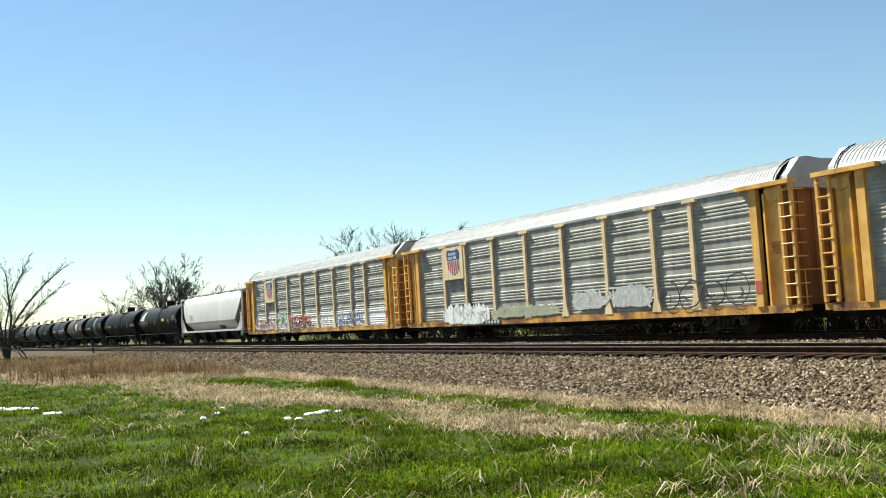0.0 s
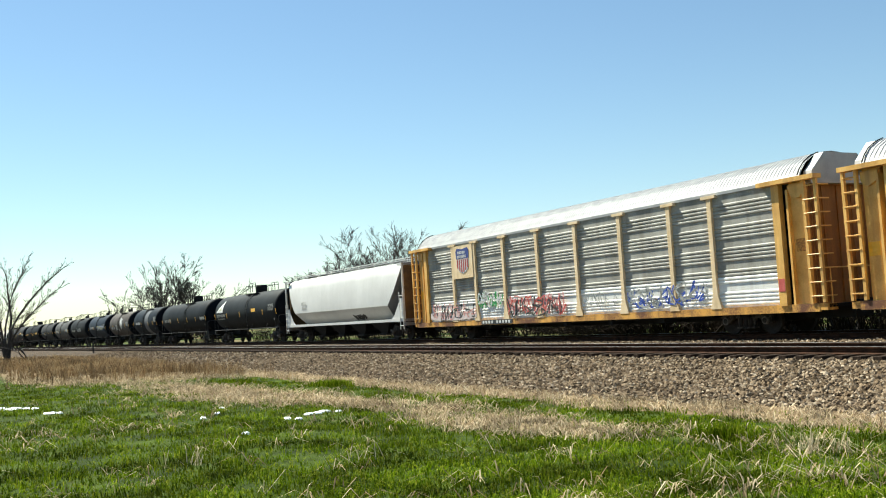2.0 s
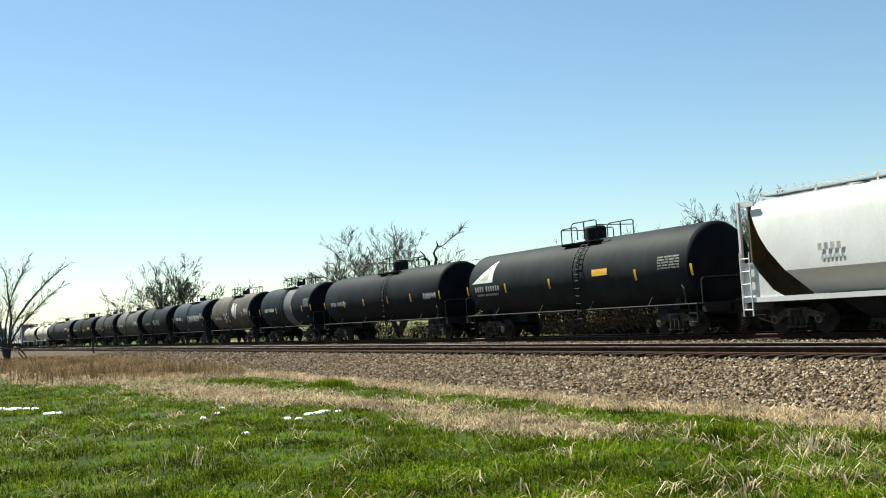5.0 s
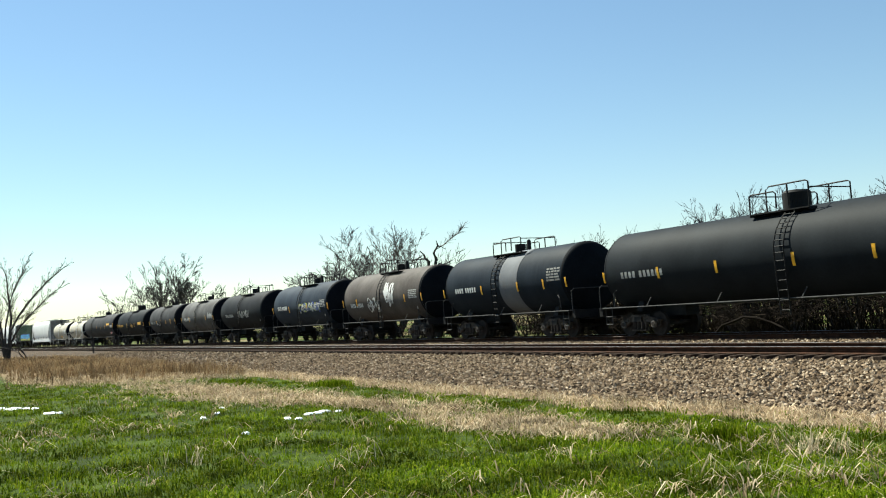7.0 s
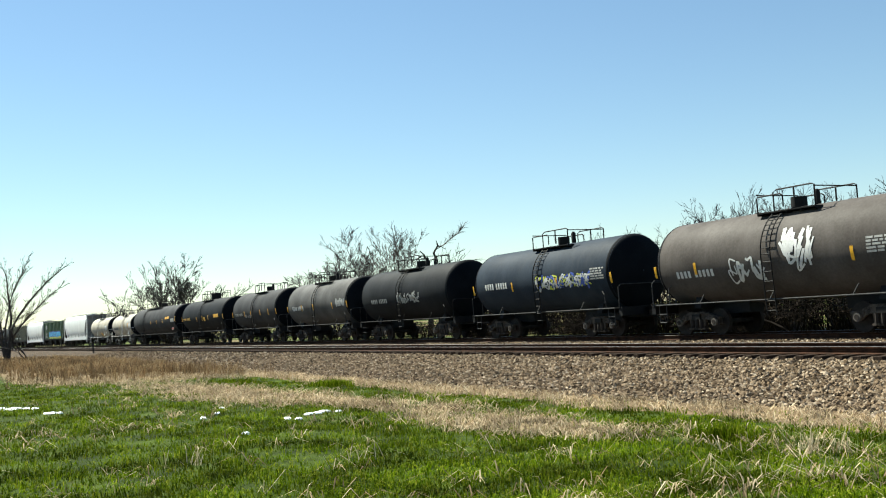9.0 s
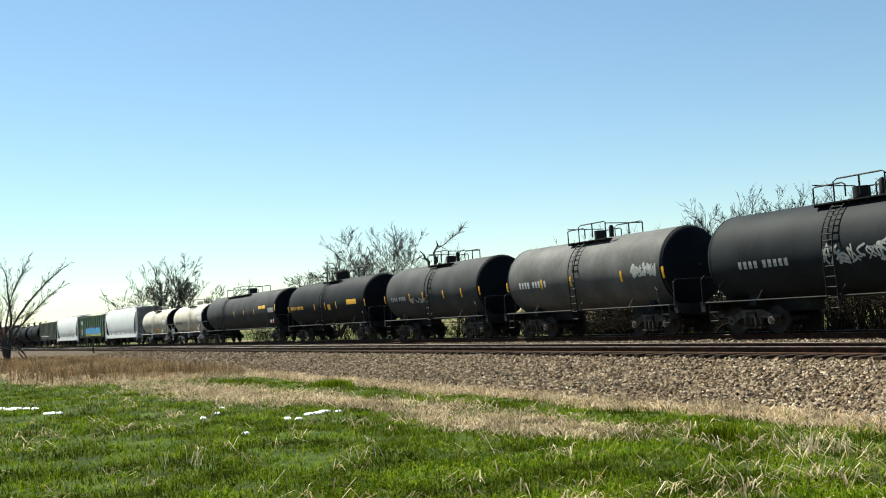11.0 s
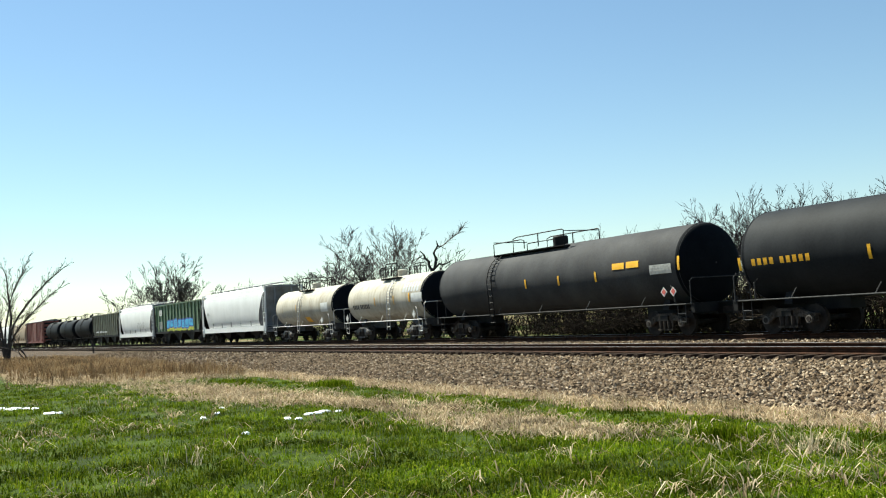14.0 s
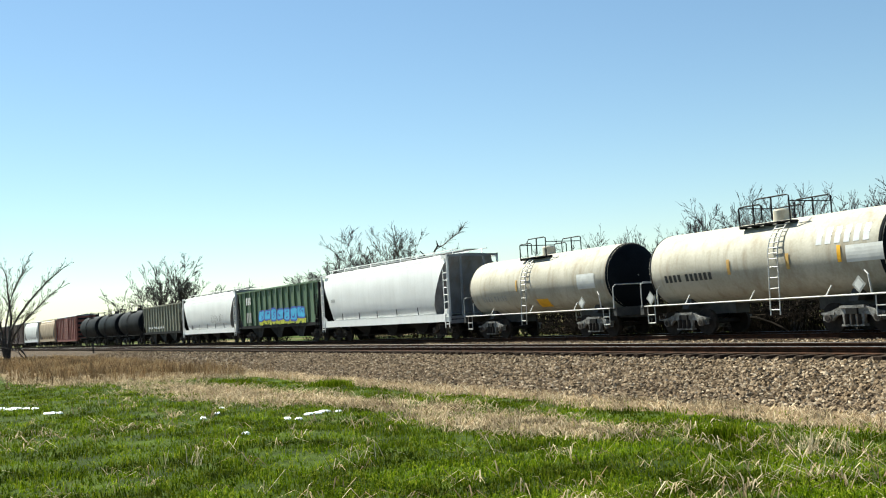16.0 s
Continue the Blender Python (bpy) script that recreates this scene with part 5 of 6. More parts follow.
def fast_rods(name, rods, mat, parent=None, kind="", label=""):
    """Many thin three-sided rods in one mesh; rods: lists of (point, radius)."""
    verts, faces = [], []
    for pts in rods:
        base = len(verts)
        for i, (q, r) in enumerate(pts):
            a, b = pts[max(i - 1, 0)][0], pts[min(i + 1, len(pts) - 1)][0]
            d = (b - a)
            d = d.normalized() if d.length > 1e-9 else Vector((0, 0, 1))
            s = d.orthogonal().normalized()
            t = d.cross(s)
            for k in range(3):
                an = 2.0944 * k
                verts.append(q + r * (math.cos(an) * s + math.sin(an) * t))
        for i in range(len(pts) - 1):
            for k in range(3):
                p0, p1 = base + 3 * i + k, base + 3 * i + (k + 1) % 3
                faces.append((p0, p1, p1 + 3, p0 + 3))
    me = bpy.data.meshes.new(name)
    me.from_pydata([tuple(v) for v in verts], [], faces)
    me.materials.append(mat)
    ob = new(name, me)
    if parent:
        ob.parent = parent
    return tagged(ob, label, kind=kind)


def grow(rng, start, way, length, radius, level, levels, limbs, twigs, lean, fork, spread, rise):
    """One branch and what it bears: curving limbs first, a haze of short twigs last."""
    n = 6 if level < 2 else 4 if level < 4 else 3
    pts = [(start, radius)]
    q, d = start.copy(), way.normalized()
    bow = 0.10 * Vector((rng.uniform(-1, 1), rng.uniform(-1, 1), rng.uniform(-0.8, 0.5)))
    for i in range(n):
        d = (d + 0.12 * Vector((rng.uniform(-1, 1), rng.uniform(-1, 1), rng.uniform(-0.6, 0.6))) + bow + 0.05 * lean + Vector((0, 0, rise))).normalized()
        q = q + d * length / n
        pts.append((q.copy(), radius * (1 - 0.6 * (i + 1) / n)))
    (limbs if level < 3 else twigs).append(pts)
    if level >= levels:
        return
    kids = fork + (1 if rng.random() < 0.6 else 0) + (2 if level >= 3 else 0)
    for k in range(kids):
        f = rng.uniform(0.5 if level < 1 else 0.3, 1.0) if k else 1.0
        at = min(n, max(1, round(f * n)))
        p, r = pts[at]
        side = Vector((rng.uniform(-1, 1), rng.uniform(-1, 1), rng.uniform(-0.45, 0.6)))
        nd = (pts[at][0] - pts[at - 1][0]).normalized() + spread * (1.0 if k else 0.5) * (1.25 if level >= 2 else 1.0) * side.normalized()
        grow(rng, p, nd, length * rng.uniform(0.5, 0.85) * (0.75 if level >= 3 else 1.0), max(0.006, r * rng.uniform(0.65, 0.9)), level + 1, levels, limbs, twigs, lean, fork, spread, rise)


def bare_tree(x, y, height, seed, label, levels=6, fork=2, spread=0.75, lean=(0, 0, 0), stems=1, trunk=0.32, rise=0.05, twig_mat=None, first=0.3, name="bare_tree", group="bare trees behind the line", out=0.45, least=0.011):
    rng = random.Random(seed)
    z = land_z(x, y) - 0.1
    tree = thing(name, label, "tree", group)
    tree.location = (x, y, z)
    limbs, twigs = [], []
    for s in range(stems):
        a = rng.uniform(0, 6.28)
        a = 6.283 * (s + rng.uniform(-0.3, 0.3)) / stems
        lie = out * rng.uniform(0.35, 1.25)
        way = Vector((lie * math.cos(a), lie * math.sin(a), 1)) + 0.6 * Vector(lean)
        grow(rng, Vector((0.3 * out * math.cos(a), 0.3 * out * math.sin(a), 0)), way, height * first * rng.uniform(0.8, 1.1), height * trunk / 12, 0, levels, limbs, twigs, Vector(lean), fork, spread, rise)
    ends = sorted(pts[-1][0].z for pts in limbs + twigs)
    top = ends[int(len(ends) * 0.985)]
    k = height / top
    limbs = [[(q * k, max(r, least * 1.6)) for q, r in pts] for pts in limbs]
    twigs = [[(q * k, max(r, least)) for q, r in pts] for pts in twigs]
    bm = BM()
    rod(bm, [q for q, r in limbs[0]], [r for q, r in limbs[0]], 9)
    part("trunk", bm, M["bark"], tree, "", True)
    fast_rods("branchwork", limbs[1:], M["bark"], tree, "stuff")
    fast_rods("twigwork", twigs, twig_mat or M["twig"], tree, "stuff")
    return tree


bare_tree(-178, 38, 14.0, 11, "wide bare tree with many spreading limbs", 5, 2, 0.46, (0, 0, 0), 18, 0.36, 0.035, M["bark"], first=0.66, out=1.6, least=0.022)
bare_tree(-101, 42, 11.3, 12, "dense bare tree with purple-grey twigs", 5, 2, 0.56, (-0.10, -0.12, 0), 9, 0.40, 0.03, first=0.46, out=0.6, least=0.017)
bare_tree(-119, 46, 9.3, 13, "low bare tree with arching limbs", 5, 2, 0.56, (-0.2, -0.1, 0), 9, 0.30, 0.02, M["twig"], first=0.45, out=0.8, least=0.017)
bare_tree(-96, 44, 10.9, 14, "pale bare tree with upright twigs", 5, 2, 0.5, (0.05, 0.05, 0), 9, 0.22, 0.05, M["pale_twig"], first=0.44, out=0.5, least=0.013)


def dead_tree(x, y, seed):
    """A broken trunk with two crooked bare forks and one hazy spray of twigs."""
    rng = random.Random(seed)
    tree = thing("dead_tree", "broken dead tree with crooked bare forks", "tree", "bare trees behind the line")
    tree.matrix_basis = pose(x, y, land_z(x, y) - 0.1, 0, 0, 64)
    def crooked(name, pts, radii):
        bm = BM()
        rod(bm, [(a, rng.gauss(0, 0.08), b) for a, b in pts], radii, 6)
        part(name, bm, M["bark"], tree)
    crooked("trunk", [(0, 0), (0.1, 1.5), (0.05, 3.0), (0.3, 5.0), (0.5, 6.4)], [0.36, 0.3, 0.27, 0.24, 0.2])
    crooked("limb", [(0.5, 6.35), (0.2, 7.0), (0.25, 7.3), (-0.1, 7.65), (-0.2, 8.0), (-0.55, 8.35)], [0.17, 0.15, 0.13, 0.11, 0.09, 0.05])
    crooked("limb", [(-0.05, 7.6), (-0.35, 7.6), (-0.6, 7.8)], [0.08, 0.06, 0.03])
    crooked("limb", [(0.5, 6.35), (0.85, 7.0), (0.95, 7.5), (0.75, 8.1), (1.2, 8.8), (1.05, 9.3)], [0.18, 0.16, 0.14, 0.12, 0.09, 0.04])
    crooked("limb", [(1.15, 8.75), (1.5, 8.7), (1.9, 8.4)], [0.07, 0.05, 0.03])
    crooked("limb", [(0.55, 6.4), (1.2, 7.0), (1.7, 6.95), (2.4, 7.25)], [0.12, 0.1, 0.08, 0.04])
    rods = []
    spine = [Vector(p) for p in ((0.9, 0, 8.4), (1.7, 0, 8.8), (2.5, 0.1, 9.4), (3.3, 0.1, 9.9), (3.7, 0.1, 10.5))]
    rods.append(list(zip(spine, (0.06, 0.05, 0.04, 0.03, 0.015))))
    for k in range(90):
        s = rng.uniform(0.6, 3.95)
        q = spine[int(s)].lerp(spine[min(int(s) + 1, 4)], s % 1)
        d = Vector((rng.gauss(0.25, 0.35), rng.gauss(0, 0.35), rng.uniform(0.0, 0.75)))
        rods.append([(q, 0.018), (q + d * 0.5 + Vector((0, 0, 0.08)), 0.013), (q + d, 0.006)])
    fast_rods("twigwork", rods, M["pale_twig"], tree, "stuff")
    return tree


dead_tree(-86.1, 42.8, 15)
THICKET = [(-74, 48, 6.6, 1), (-68, 47, 7.9, 1), (-61, 46, 6.6, 1), (-57.5, 45, 7.3, 1), (-53, 44, 6.6, 0), (-49, 43, 6.9, 0), (-46, 42.5, 6.5, 1), (-43.5, 41, 7.4, 0), (-41.3, 40.5, 8.1, 0), (-39.5, 41.5, 7.3, 0), (-37.8, 40, 7.1, 1), (-36, 41, 7.0, 0), (-34.2, 40, 6.8, 0), (-32.6, 40.5, 7.1, 0), (-31, 39.5, 7.4, 0), (-29, 40, 7.2, 0)]
for k, (x, y, h, pale) in enumerate(THICKET):
    bare_tree(x, y, h * 0.94, 40 + k, "slender bare tree in a thicket behind the line", 5, 2, 0.52, (0.04, 0.02, 0), 8, 0.17, 0.05, M["pale_twig"] if pale else M["twig"], first=0.46, out=0.5, least=0.009)
# the young tree in the dry weeds before the line
def young_tree(x, y, seed):
    """Several slim stems from one foot, bowed outwards, with feathery twigs on their upper halves."""
    rng = random.Random(seed)
    tree = thing("young_tree", "young tree with sparse new buds in dry weeds", "tree")
    tree.location = (x, y, land_z(x, y) - 0.1)
    twigs, buds = [], []
    # lean across the line of sight, lean along it, height, bow
    for k, (side, deep, high, bow) in enumerate(((4.1, 0.5, 7.1, 0.9), (3.9, -0.7, 5.6, 0.5), (1.5, 0.6, 7.6, 0.7), (0.1, -0.5, 6.9, -0.5), (-0.9, 0.8, 6.6, -0.4), (-2.3, 0.2, 7.0, -0.7), (2.5, 0.9, 4.6, 0.3), (-1.8, -0.9, 4.8, 0.2))):
        pts = []
        for i in range(9):
            f = i / 8
            pts.append(Vector((deep * f ** 1.4 + rng.gauss(0, 0.05), side * f ** 1.7 + bow * 0.5 * math.sin(3.14 * f) * (-1 if side > 0 else 1) + rng.gauss(0, 0.05), high * f)))
        thick = 0.13 if k in (0, 3) else 0.085
        bm = BM()
        rod(bm, pts, [thick * (1 - 0.9 * i / 8) + 0.008 for i in range(9)], 7)
        part("stem", bm, M["bark"], tree, "", True)
        for _ in range(46 if high > 5 else 22):
            f = rng.uniform(0.38, 1.0)
            i = min(7, int(f * 8))
            q = pts[i].lerp(pts[i + 1], f * 8 - i)
            run = (pts[i + 1] - pts[i]).normalized()
            d = (run + 0.55 * Vector((rng.uniform(-1, 1), rng.uniform(-1, 1), rng.uniform(-0.5, 0.8)))).normalized() * rng.uniform(0.35, 1.25) * (1.25 - 0.6 * f)
            mid, tip = q + d * 0.5 + Vector((0, 0, -0.03)), q + d
            twigs.append([(q, 0.017), (mid, 0.012), (tip, 0.006)])
            for _ in range(3):
                b = mid.lerp(tip, rng.random())
                e = b + (d * 0.45 + 0.22 * Vector((rng.uniform(-1, 1), rng.uniform(-1, 1), rng.uniform(-0.5, 1))))
                twigs.append([(b, 0.009), (e, 0.005)])
                buds.append((b, e))
    fast_rods("twigwork", twigs, M["pale_twig"], tree, "stuff")
    verts, faces = [], []
    for b, e in buds:
        for _ in range(3):
            q = b.lerp(e, rng.random())
            a = Vector((rng.uniform(-1, 1), rng.uniform(-1, 1), rng.uniform(-1, 1))).normalized() * 0.05
            w = a.orthogonal().normalized() * 0.022
            i = len(verts)
            verts += [q - a, q + w, q + a, q - w]
            faces.append((i, i + 1, i + 2, i + 3))
    me = bpy.data.meshes.new("budwork")
    me.from_pydata([tuple(v) for v in verts], [], faces)
    me.materials.append(M["bud"])
    tagged(new("budwork", me), kind="stuff").parent = tree
    return tree


young_tree(-79, 5.0, 21)
bare_tree(-75, 6.2, 3.4, 22, "short dark sapling stump in dry weeds", 3, 2, 0.5, (0, -0.2, 0), 2, 0.3, 0.05, first=0.5, name="sapling")


def far_woods():
    """A low wood far beyond the line."""
    rng = random.Random(5)
    rods = []
    for i in range(260):
        x = rng.uniform(-620, -330)
        y = rng.uniform(52, 95) + (-330 - x) * 0.05
        h = rng.uniform(6, 13)
        base = Vector((x, y, land_z(x, y)))
        for k in range(9):
            tip = base + Vector((rng.gauss(0, 1.8), rng.gauss(0, 1.8), h * rng.uniform(0.5, 1)))
            mid = base.lerp(tip, 0.5) + Vector((rng.gauss(0, 0.4), rng.gauss(0, 0.4), 0.6))
            rods.append([(base, 0.16), (mid, 0.12), (tip, 0.05)])
            for j in range(4):
                a = base.lerp(tip, rng.uniform(0.4, 0.95))
                rods.append([(a, 0.08), (a + Vector((rng.gauss(0, 1.1), rng.gauss(0, 1.1), rng.uniform(0.3, 1.6))), 0.04)])
    return fast_rods("far_woods", rods, M["twig"], None, "stuff", "low bare wood on the skyline")


far_woods()["category"] = "woods"


def brush(x, y, w, h, seed, count=90):
    rng = random.Random(seed)
    bush = thing("brush", "tangled bare brush on the far bank", "bush", "brush behind the line")
    bush.location = (x, y, land_z(x, y) - 0.05)
    rods = []
    for i in range(count):
        a = rng.uniform(0, 6.28)
        base = Vector((rng.uniform(-w / 2, w / 2), rng.uniform(-0.8, 0.8), 0))
        top = h * rng.uniform(0.45, 1.0)
        reach = rng.uniform(0.4, 2.6)
        tip = base + Vector((reach * math.cos(a), reach * math.sin(a) * 0.7, top * rng.uniform(0.4, 1)))
        mid = base.lerp(tip, 0.55) + Vector((rng.gauss(0, 0.25), 0, 0.42 * top))
        r = rng.uniform(0.008, 0.05) * rng.uniform(0.4, 1.0)
        rods.append([(base, r), (base.lerp(mid, 0.5) + Vector((rng.gauss(0, 0.08), rng.gauss(0, 0.08), 0)), r * 0.9), (mid, r * 0.8), (tip, r * 0.4)])
        for j in range(4):
            p = mid.lerp(tip, rng.random())
            rods.append([(p, r * 0.5), (p + Vector((rng.gauss(0, 0.45), rng.gauss(0, 0.3), rng.uniform(-0.25, 0.45))), r * 0.25)])
    fast_rods("stemwork", rods, M["brush"], bush, "stuff")
    return bush


for k, (x, y, w, h) in enumerate(((-24, 34.5, 5, 2.6), (-28.5, 35, 5, 3.0), (-33, 34.5, 5, 2.7), (-37.5, 35.5, 5, 2.4), (-42, 36, 5, 2.6), (-47, 36.5, 6, 2.0), (-53, 37, 6, 2.2), (-60, 37, 7, 2.0), (-68, 38, 8, 2.0), (-78, 38, 9, 2.2), (-90, 39, 10, 2.2), (-104, 39, 12, 2.4), (-122, 38, 14, 2.6), (-145, 36, 18, 3.0), (-168, 33, 18, 3.0), (-192, 30, 20, 3.2), (-218, 26, 22, 3.4), (-246, 20, 24, 3.6))):
    brush(x, y, w, h * (1.0 if k % 3 else 0.8), 70 + k, 170)
for k, x in enumerate((-22, -27, -32, -37, -42, -47, -53, -59, -66, -74)):
    brush(x, 41.5 + (k % 3) * 0.9, 7, 4.3 - 0.3 * (k % 2), 120 + k, 240)
# a fallen limb arching over the far bank
fallen = thing("fallen_limb", "dead limb fallen in an arch on the far bank", "branch")
fallen.location = (-34.0, 33.0, land_z(-34.0, 33.0))
bm = BM()
rod(bm, [(-2.8, 0.3, 0.0), (-2.4, 0.2, 0.35), (-1.7, 0.0, 0.72), (-1.0, 0.1, 0.9), (-0.2, -0.1, 1.08), (0.5, -0.05, 1.02), (1.3, 0.1, 0.78), (2.0, 0.0, 0.55), (2.8, 0.2, 0.02)], [0.05, 0.07, 0.06, 0.075, 0.06, 0.065, 0.05, 0.045, 0.02], 7)
part("limb", bm, M["brush"], fallen)

# ---- ties and loose ballast ----
def tie_mesh():
    bm = box(BM(), -0.115, 0.115, -1.3, 1.3, -0.18, 0.0)
    bmesh.ops.bevel(bm, geom=bm.edges[:], offset=0.012, segments=1, affect="EDGES")
    return mesh_only("tie", bm, M["tie"])


def lay_ties(track, y, z, lo, hi):
    rng = random.Random(round(y))
    me = tie_mesh()
    x = lo
    while x < hi:
        o = new("tie", me)
        o.parent = track
        o.matrix_basis = pose(x, y + bend(x) + rng.uniform(-0.05, 0.05), z - 0.165 + rng.uniform(-0.012, 0.008), 0, rng.uniform(-1, 1), math.degrees(heading(x)) + rng.uniform(-1.2, 1.2))
        x += 0.53
    bm = BM()
    for a, b in ((-260, lo),):
        x = a
        while x < b - 0.2:
            o = pose(x, y + bend(x), z - 0.165, 0, 0, math.degrees(heading(x)))
            vs = [bm.verts.new(o @ Vector((px, py, pz))) for px in (-0.115, 0.115) for py in (-1.3, 1.3) for pz in (-0.18, 0)]
            for q in ((0, 1, 3, 2), (4, 6, 7, 5), (0, 4, 5, 1), (2, 3, 7, 6), (1, 5, 7, 3)):
                bm.faces.new([vs[i] for i in q])
            x += 0.53
    rest = part("far_ties", bm, M["tie"], track)
    tagged(rest, kind="stuff")


lay_ties(near_track, NEAR_Y, NEAR_Z, -85, -8)
lay_ties(far_track, FAR_Y, FAR_Z, -70, -14)


def loose_stones():
    rng = np.random.default_rng(3)
    base = np.array([(1, 0, 0), (0, 1, 0), (-1, 0, 0), (0, -1, 0), (0, 0, 1), (0, 0, -0.6), (0.6, 0.6, 0.5), (-0.6, -0.5, 0.55)], float)
    tris = [(0, 6, 4), (6, 1, 4), (1, 2, 4), (2, 7, 4), (7, 3, 4), (3, 0, 4), (0, 1, 6), (2, 3, 7), (0, 5, 1), (1, 5, 2), (2, 5, 3), (3, 5, 0)]
    verts, faces = [], []
    def strew(count, x0, x1, v0, v1, s0, s1, power):
        for _ in range(count):
            x = x1 - (x1 - x0) * rng.random() ** power
            v = rng.uniform(v0, v1)
            if v < 13.2 and rng.random() < (13.2 - v) / 1.2:
                continue
            s = rng.uniform(s0, s1)
            a = rng.uniform(0, 6.28)
            c, q = math.cos(a), math.sin(a)
            sh = base * (1 + rng.uniform(-0.35, 0.35, base.shape)) * s * np.array((1.0, 0.8, 0.75))
            r = np.stack([sh[:, 0] * c - sh[:, 1] * q, sh[:, 0] * q + sh[:, 1] * c, sh[:, 2]], 1) + np.array((x, v + bend(x), bed_z(x, v) + s * 0.25))
            i = len(verts)
            verts.extend(r.tolist())
            faces.extend((i + a2, i + b2, i + c2) for a2, b2, c2 in tris)
    strew(34000, -48, -7, 12.1, 17.7, 0.028, 0.062, 1.35)
    strew(7000, -48, -13, 20.0, 24.3, 0.03, 0.06, 1.3)
    strew(5000, -100, -48, 12.6, 17.6, 0.05, 0.09, 1.3)
    me = bpy.data.meshes.new("loose_ballast")
    me.from_pydata(verts, [], faces)
    me.materials.append(M["stone"])
    return tagged(new("loose_ballast", me), "loose crushed ballast stones on the slope", "stones", kind="stuff")


loose_stones()

# ---- grass, straw and weeds ----
M["blade"] = varied("grass_blades", [(0.037, 0.068, 0.002), (0.094, 0.160, 0.003), (0.165, 0.238, 0.006), (0.31, 0.34, 0.035)], 0.85, through_light=0.35, patch=0.9)
M["straw"] = varied("dry_straw", [(0.28, 0.19, 0.10), (0.54, 0.41, 0.25), (0.76, 0.63, 0.43), (0.40, 0.285, 0.17)], 0.85, through_light=0.2, patch=1.2)
M["pale_straw"] = varied("bleached_straw", [(0.40, 0.32, 0.19), (0.58, 0.49, 0.32), (0.70, 0.61, 0.43)], 0.85, through_light=0.2)
M["weed"] = varied("rusty_dry_weeds", [(0.17, 0.10, 0.05), (0.33, 0.22, 0.115), (0.47, 0.36, 0.21)], 0.9, through_light=0.2, patch=0.35)
M["bank"] = varied("rough_bank_grass", [(0.035, 0.042, 0.006), (0.085, 0.09, 0.014), (0.15, 0.135, 0.035)], 0.9, patch=0.4)
M["snow"] = surface("old_snow", (0.75, 0.77, 0.80), (0.88, 0.88, 0.88), 0.6, 0, 9, 60, 0.3)


def blades(name, label, category, mat, count, place, size, seed, droop=0.5, width=0.006, tuft=1):
    """Bent blades in tufts; place(rng) gives x and y or None, size(rng, x, y) a length."""
    rng = random.Random(seed)
    verts, faces = [], []
    made = 0
    tries = 0
    while made < count and tries < count * 30:
        tries += 1
        at = place(rng)
        if at is None:
            continue
        cx, cy = at
        for _ in range(tuft):
            x, y = cx + rng.gauss(0, 0.05), cy + rng.gauss(0, 0.05)
            h = size(rng, x, y)
            z = max(land_z(x, y), bed_z(x, y - bend(x)) if y - bend(x) > 11.6 else -9)
            a = rng.uniform(0, 6.28)
            d = Vector((math.cos(a), math.sin(a), 0))
            s = Vector((-d.y, d.x, 0)) * (width * rng.uniform(0.7, 1.4) * (1 + 0.025 * math.hypot(x, y)))
            k = droop * rng.uniform(0.2, 1.5)
            p = Vector((x, y, z - 0.01))
            m = p + d * h * 0.35 * k + Vector((0, 0, h * 0.6))
            t = p + d * h * 0.95 * k + Vector((0, 0, h * max(0.08, 1.0 - 0.45 * k)))
            i = len(verts)
            verts += [p - s, p + s, m - s * 0.8, m + s * 0.8, t]
            faces += [(i, i + 1, i + 3, i + 2), (i + 2, i + 3, i + 4)]
            made += 1
    me = bpy.data.meshes.new(name)
    me.from_pydata([tuple(v) for v in verts], [], faces)
    me.materials.append(mat)
    return tagged(new(name, me), label, category, kind="stuff")


def verge(lo, hi, power=1.0):
    """Places on the verge, thinning out with distance from the stand."""
    def place(rng):
        r = lo + (hi - lo) * rng.random() ** power
        a = rng.uniform(radians(128), radians(182))
        return r * math.cos(a), r * math.sin(a)
    return place


def green_place(rng):
    x, y = verge(5.2, 42, 1.5)(rng)
    thick = 0.75 + 0.9 * noise.noise((x * 0.9, y * 0.9, 21.0))
    if y - bend(x) > 12.2 or rng.random() < straw_share(x, y) * 0.93 or rng.random() > thick:
        return None
    return x, y


def straw_place(rng):
    x, y = verge(6.0, 46, 1.2)(rng)
    if y - bend(x) > 12.6 or (y - bend(x) > 10.7 and x > -34 and rng.random() < 0.72) or rng.random() > straw_share(x, y) ** 1.3 * 1.1 + 0.02 * max(0.0, noise.noise((x * 0.7, y * 0.7, 12.0)) + 0.35):
        return None
    return x, y


def stalk_place(rng):
    x, y = verge(5.6, 30, 1.1)(rng)
    if y - bend(x) > 12.0 or rng.random() > straw_share(x, y) ** 1.5 * 0.8 + 0.08 * max(0.0, noise.noise((x * 0.6, y * 0.6, 31.0)) + 0.2):
        return None
    return x, y


def weed_place(rng):
    x = rng.uniform(-88, -33)
    v = rng.uniform(2.6, 11.8)
    if rng.random() > smooth(-34, -46, x) * smooth(2.6, 6.0, v + noise.noise((x * 0.2, v * 0.4, 3.0)) * 2.5):
        return None
    return x, v + bend(x)


blades("grass", "green spring grass blades on the verge", "grass", M["blade"], 150000, green_place, lambda r, x, y: r.uniform(0.035, 0.12) * (1.0 + 0.6 * max(0, noise.noise((x * 0.8, y * 0.8, 1.0)))), 1, 1.0, 0.0045, 5)
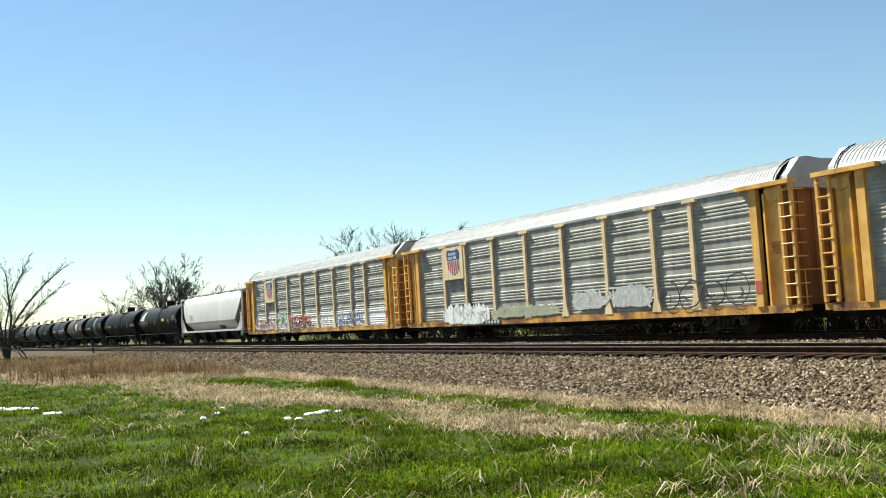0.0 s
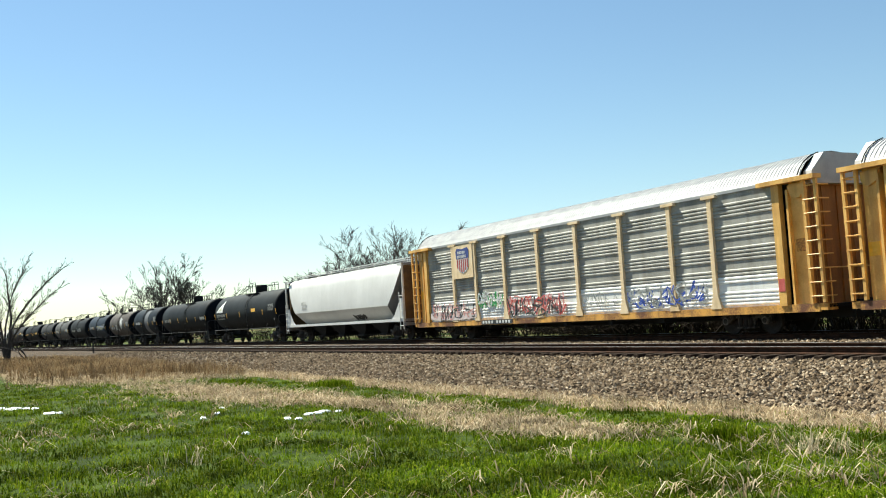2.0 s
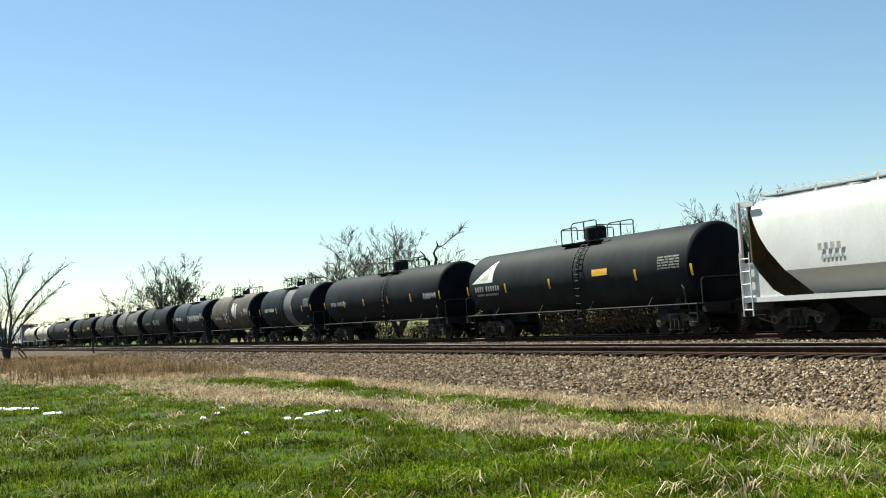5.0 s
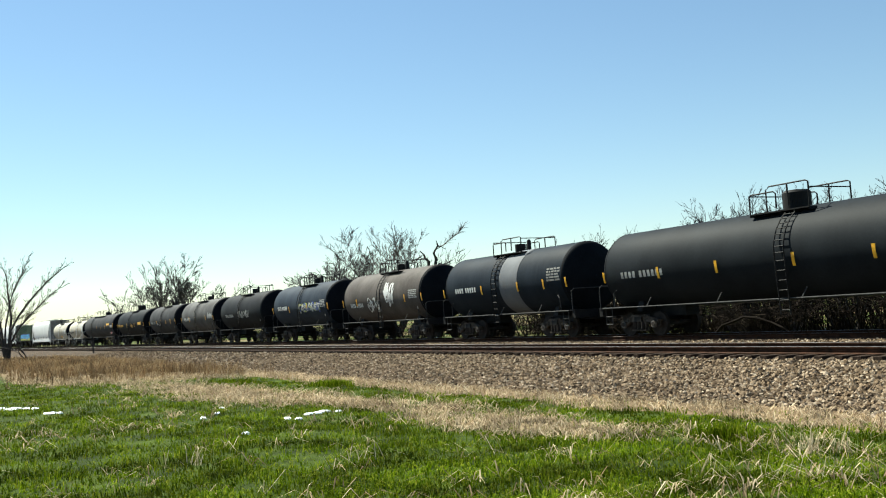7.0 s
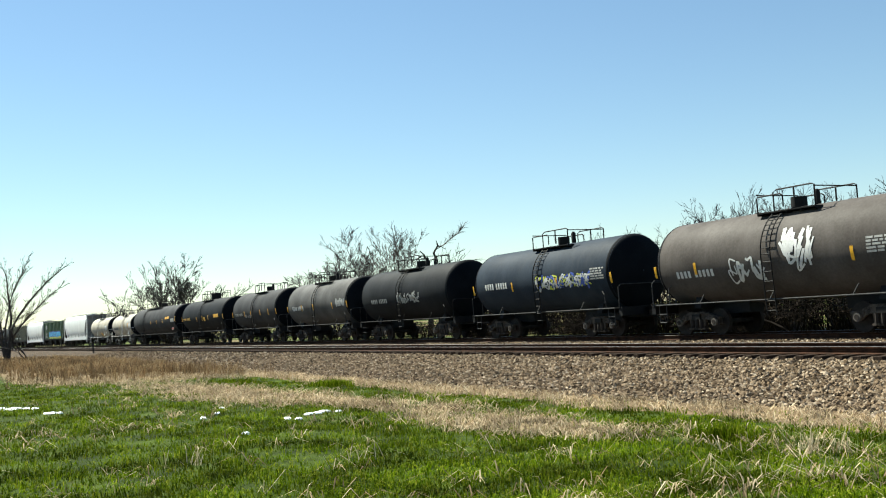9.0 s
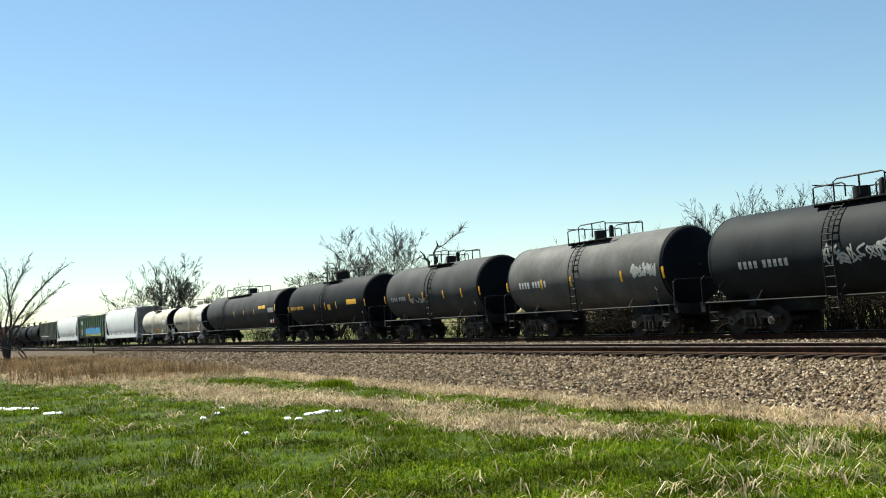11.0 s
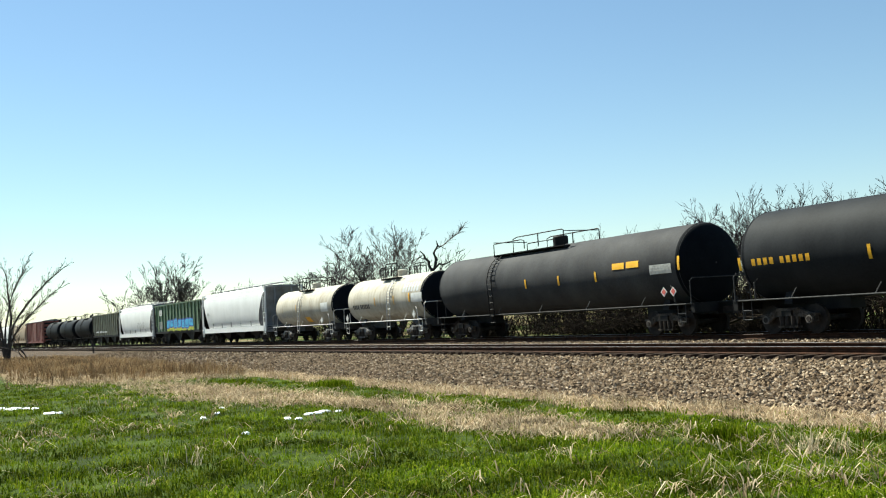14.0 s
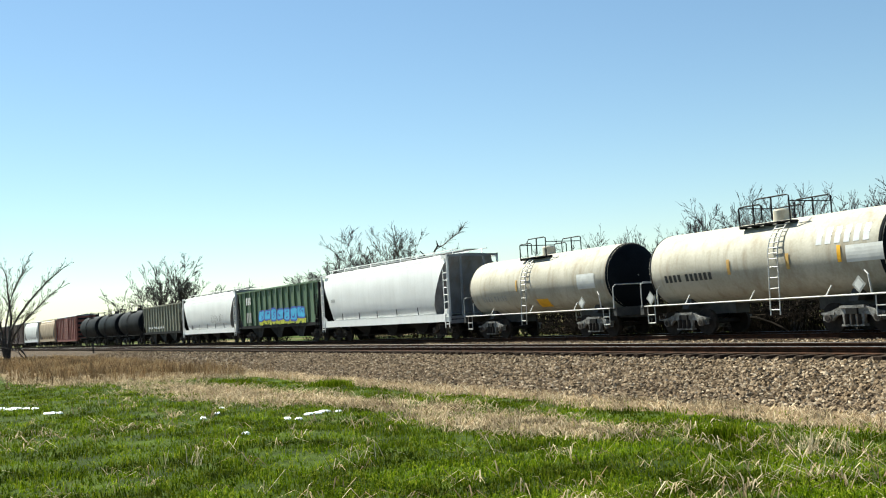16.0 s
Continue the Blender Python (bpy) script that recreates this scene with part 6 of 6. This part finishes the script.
blades("straw", "flattened dry straw on the verge", "straw", M["straw"], 30000, straw_place, lambda r, x, y: r.uniform(0.07, 0.25), 2, 2.3, 0.0045, 6)
blades("stalks", "long dry grass stalks standing on the verge", "straw", M["pale_straw"], 400, stalk_place, lambda r, x, y: r.uniform(0.14, 0.38), 3, 1.5, 0.003, 3)
blades("dry_weeds", "reddish-brown dry weeds beside the track", "weeds", M["weed"], 22000, weed_place, lambda r, x, y: r.uniform(0.25, 0.85), 4, 0.85, 0.004, 6)
for k, (x, y, w) in enumerate(((-31.5, 8.6, 0.9), (-9.6, 8.8, 0.35), (-27.0, 10.2, 0.6))):
    blades("grass_tuft", "thick green grass tuft in straw", "grass", M["blade"], 900, lambda r, x=x, y=y, w=w: (x + r.gauss(0, w * 0.5), y + r.gauss(0, w * 0.4)), lambda r, a, b: r.uniform(0.12, 0.3), 50 + k, 0.6, 0.005, 4)


for k, (x, y, n, tall) in enumerate(((-12.3, 2.8, 12, 0.34), (-10.8, 4.35, 14, 0.3), (-7.5, 6.6, 8, 0.34), (-8.25, 8.8, 34, 0.40), (-7.1, 7.1, 10, 0.34), (-9.1, 6.0, 6, 0.26), (-11.4, 7.2, 10, 0.26))):
    blades("straw_clump", "arching clump of long bleached grass stalks", "straw", M["pale_straw"], n, lambda r, x=x, y=y: (x + r.gauss(0, 0.11), y + r.gauss(0, 0.13)), lambda r, a, b, tall=tall: tall * r.uniform(0.6, 1.25), 90 + k, 1.25, 0.0032, 2)


def far_bank_place(rng):
    x = rng.uniform(-110, -20)
    y = rng.uniform(29.5, 36)
    return x, y + bend(x)


blades("bank_grass", "yellow-green rough grass on the far bank", "grass", M["bank"], 9000, far_bank_place, lambda r, x, y: r.uniform(0.1, 0.3), 6, 0.9, 0.006, 6)


def snow_patch(x, y, w, d, h, seed):
    rng = random.Random(seed)
    bm = BM()
    n = 18
    edge = [1 + 0.35 * noise.noise((math.cos(6.283 * k / n) * 1.3 + seed, math.sin(6.283 * k / n) * 1.3, 0.5)) for k in range(n)]
    rings = []
    for f, hh in ((1.0, -0.02), (0.85, 0.55), (0.5, 0.9)):
        rings.append([bm.verts.new((f * w / 2 * edge[k] * math.cos(6.283 * k / n), f * d / 2 * edge[k] * math.sin(6.283 * k / n), hh * h * rng.uniform(0.8, 1.2))) for k in range(n)])
    for a, b in zip(rings, rings[1:]):
        for k in range(n):
            bm.faces.new((a[k], a[(k + 1) % n], b[(k + 1) % n], b[k]))
    bm.faces.new(rings[-1])
    ob = link_mesh("snow_patch", bm, M["snow"], True)
    ob.location = (x, y, land_z(x, y) + 0.01)
    return tagged(ob, "small leftover patch of white snow on grass", "snow", "leftover snow patches")


SNOW = [(-26.2, 1.45, 0.3, 0.3), (-25.8, 1.7, 0.5, 0.35), (-25.3, 1.95, 0.4, 0.25), (-25.0, 2.1, 0.25, 0.2), (-23.0, 2.25, 0.3, 0.25), (-22.8, 2.42, 0.16, 0.12), (-17.0, 5.55, 0.2, 0.14), (-16.8, 5.68, 0.14, 0.12), (-17.6, 6.15, 0.16, 0.16), (-17.7, 6.35, 0.16, 0.2), (-18.0, 6.6, 0.16, 0.24), (-17.9, 6.85, 0.14, 0.14), (-14.9, 4.2, 0.13, 0.15), (-18.6, 4.45, 0.14, 0.12), (-19.3, 4.9, 0.12, 0.1), (-20.5, 5.3, 0.14, 0.1)]
for k, (x, y, w, d) in enumerate(SNOW):
    snow_patch(x, y, w * 1.15, d * 1.2, 0.038, k + 1)

# a short dark post beside the near track
mark = thing("marker_post", "short dark marker post beside the track", "post")
mark.location = (-105, 16.6 + bend(-105), bed_z(-105, 16.6) - 0.05)
part("shaft", rod(BM(), [(0, 0, 0), (0, 0, 1.0)], 0.09, 8), M["bark"], mark)
part("cap", box(BM(), -0.12, 0.12, -0.12, 0.12, 1.0, 1.08), M["bark"], mark)


# ---- what moves ----
def travelled(t):
    u = t - 8.0
    return 14.9971 * u - 0.01601 * u * u / 2 - 0.013028 * u ** 3 / 6


def motions():
    for car, x0 in TRAIN:
        rows = []
        for i in range(33):
            t = i * 0.5
            x = x0 + travelled(t)
            rows.append((t, pose(x, FAR_Y + bend(x), FAR_Z, 0, 0, math.degrees(heading(x)))))
        walk(car, rows)
    # the wheels roll without slipping
    for car, x0 in TRAIN:
        for ob in car.children_recursive:
            if ob.name.split('.')[0] == 'wheelset':
                x, z = ob.location.x, ob.location.z
                walk(ob, [(i / FPS, pose(x, 0, z, 0, math.degrees((x0 + travelled(i / FPS)) / 0.457) % 360, 0)) for i in range(481)])


motions()
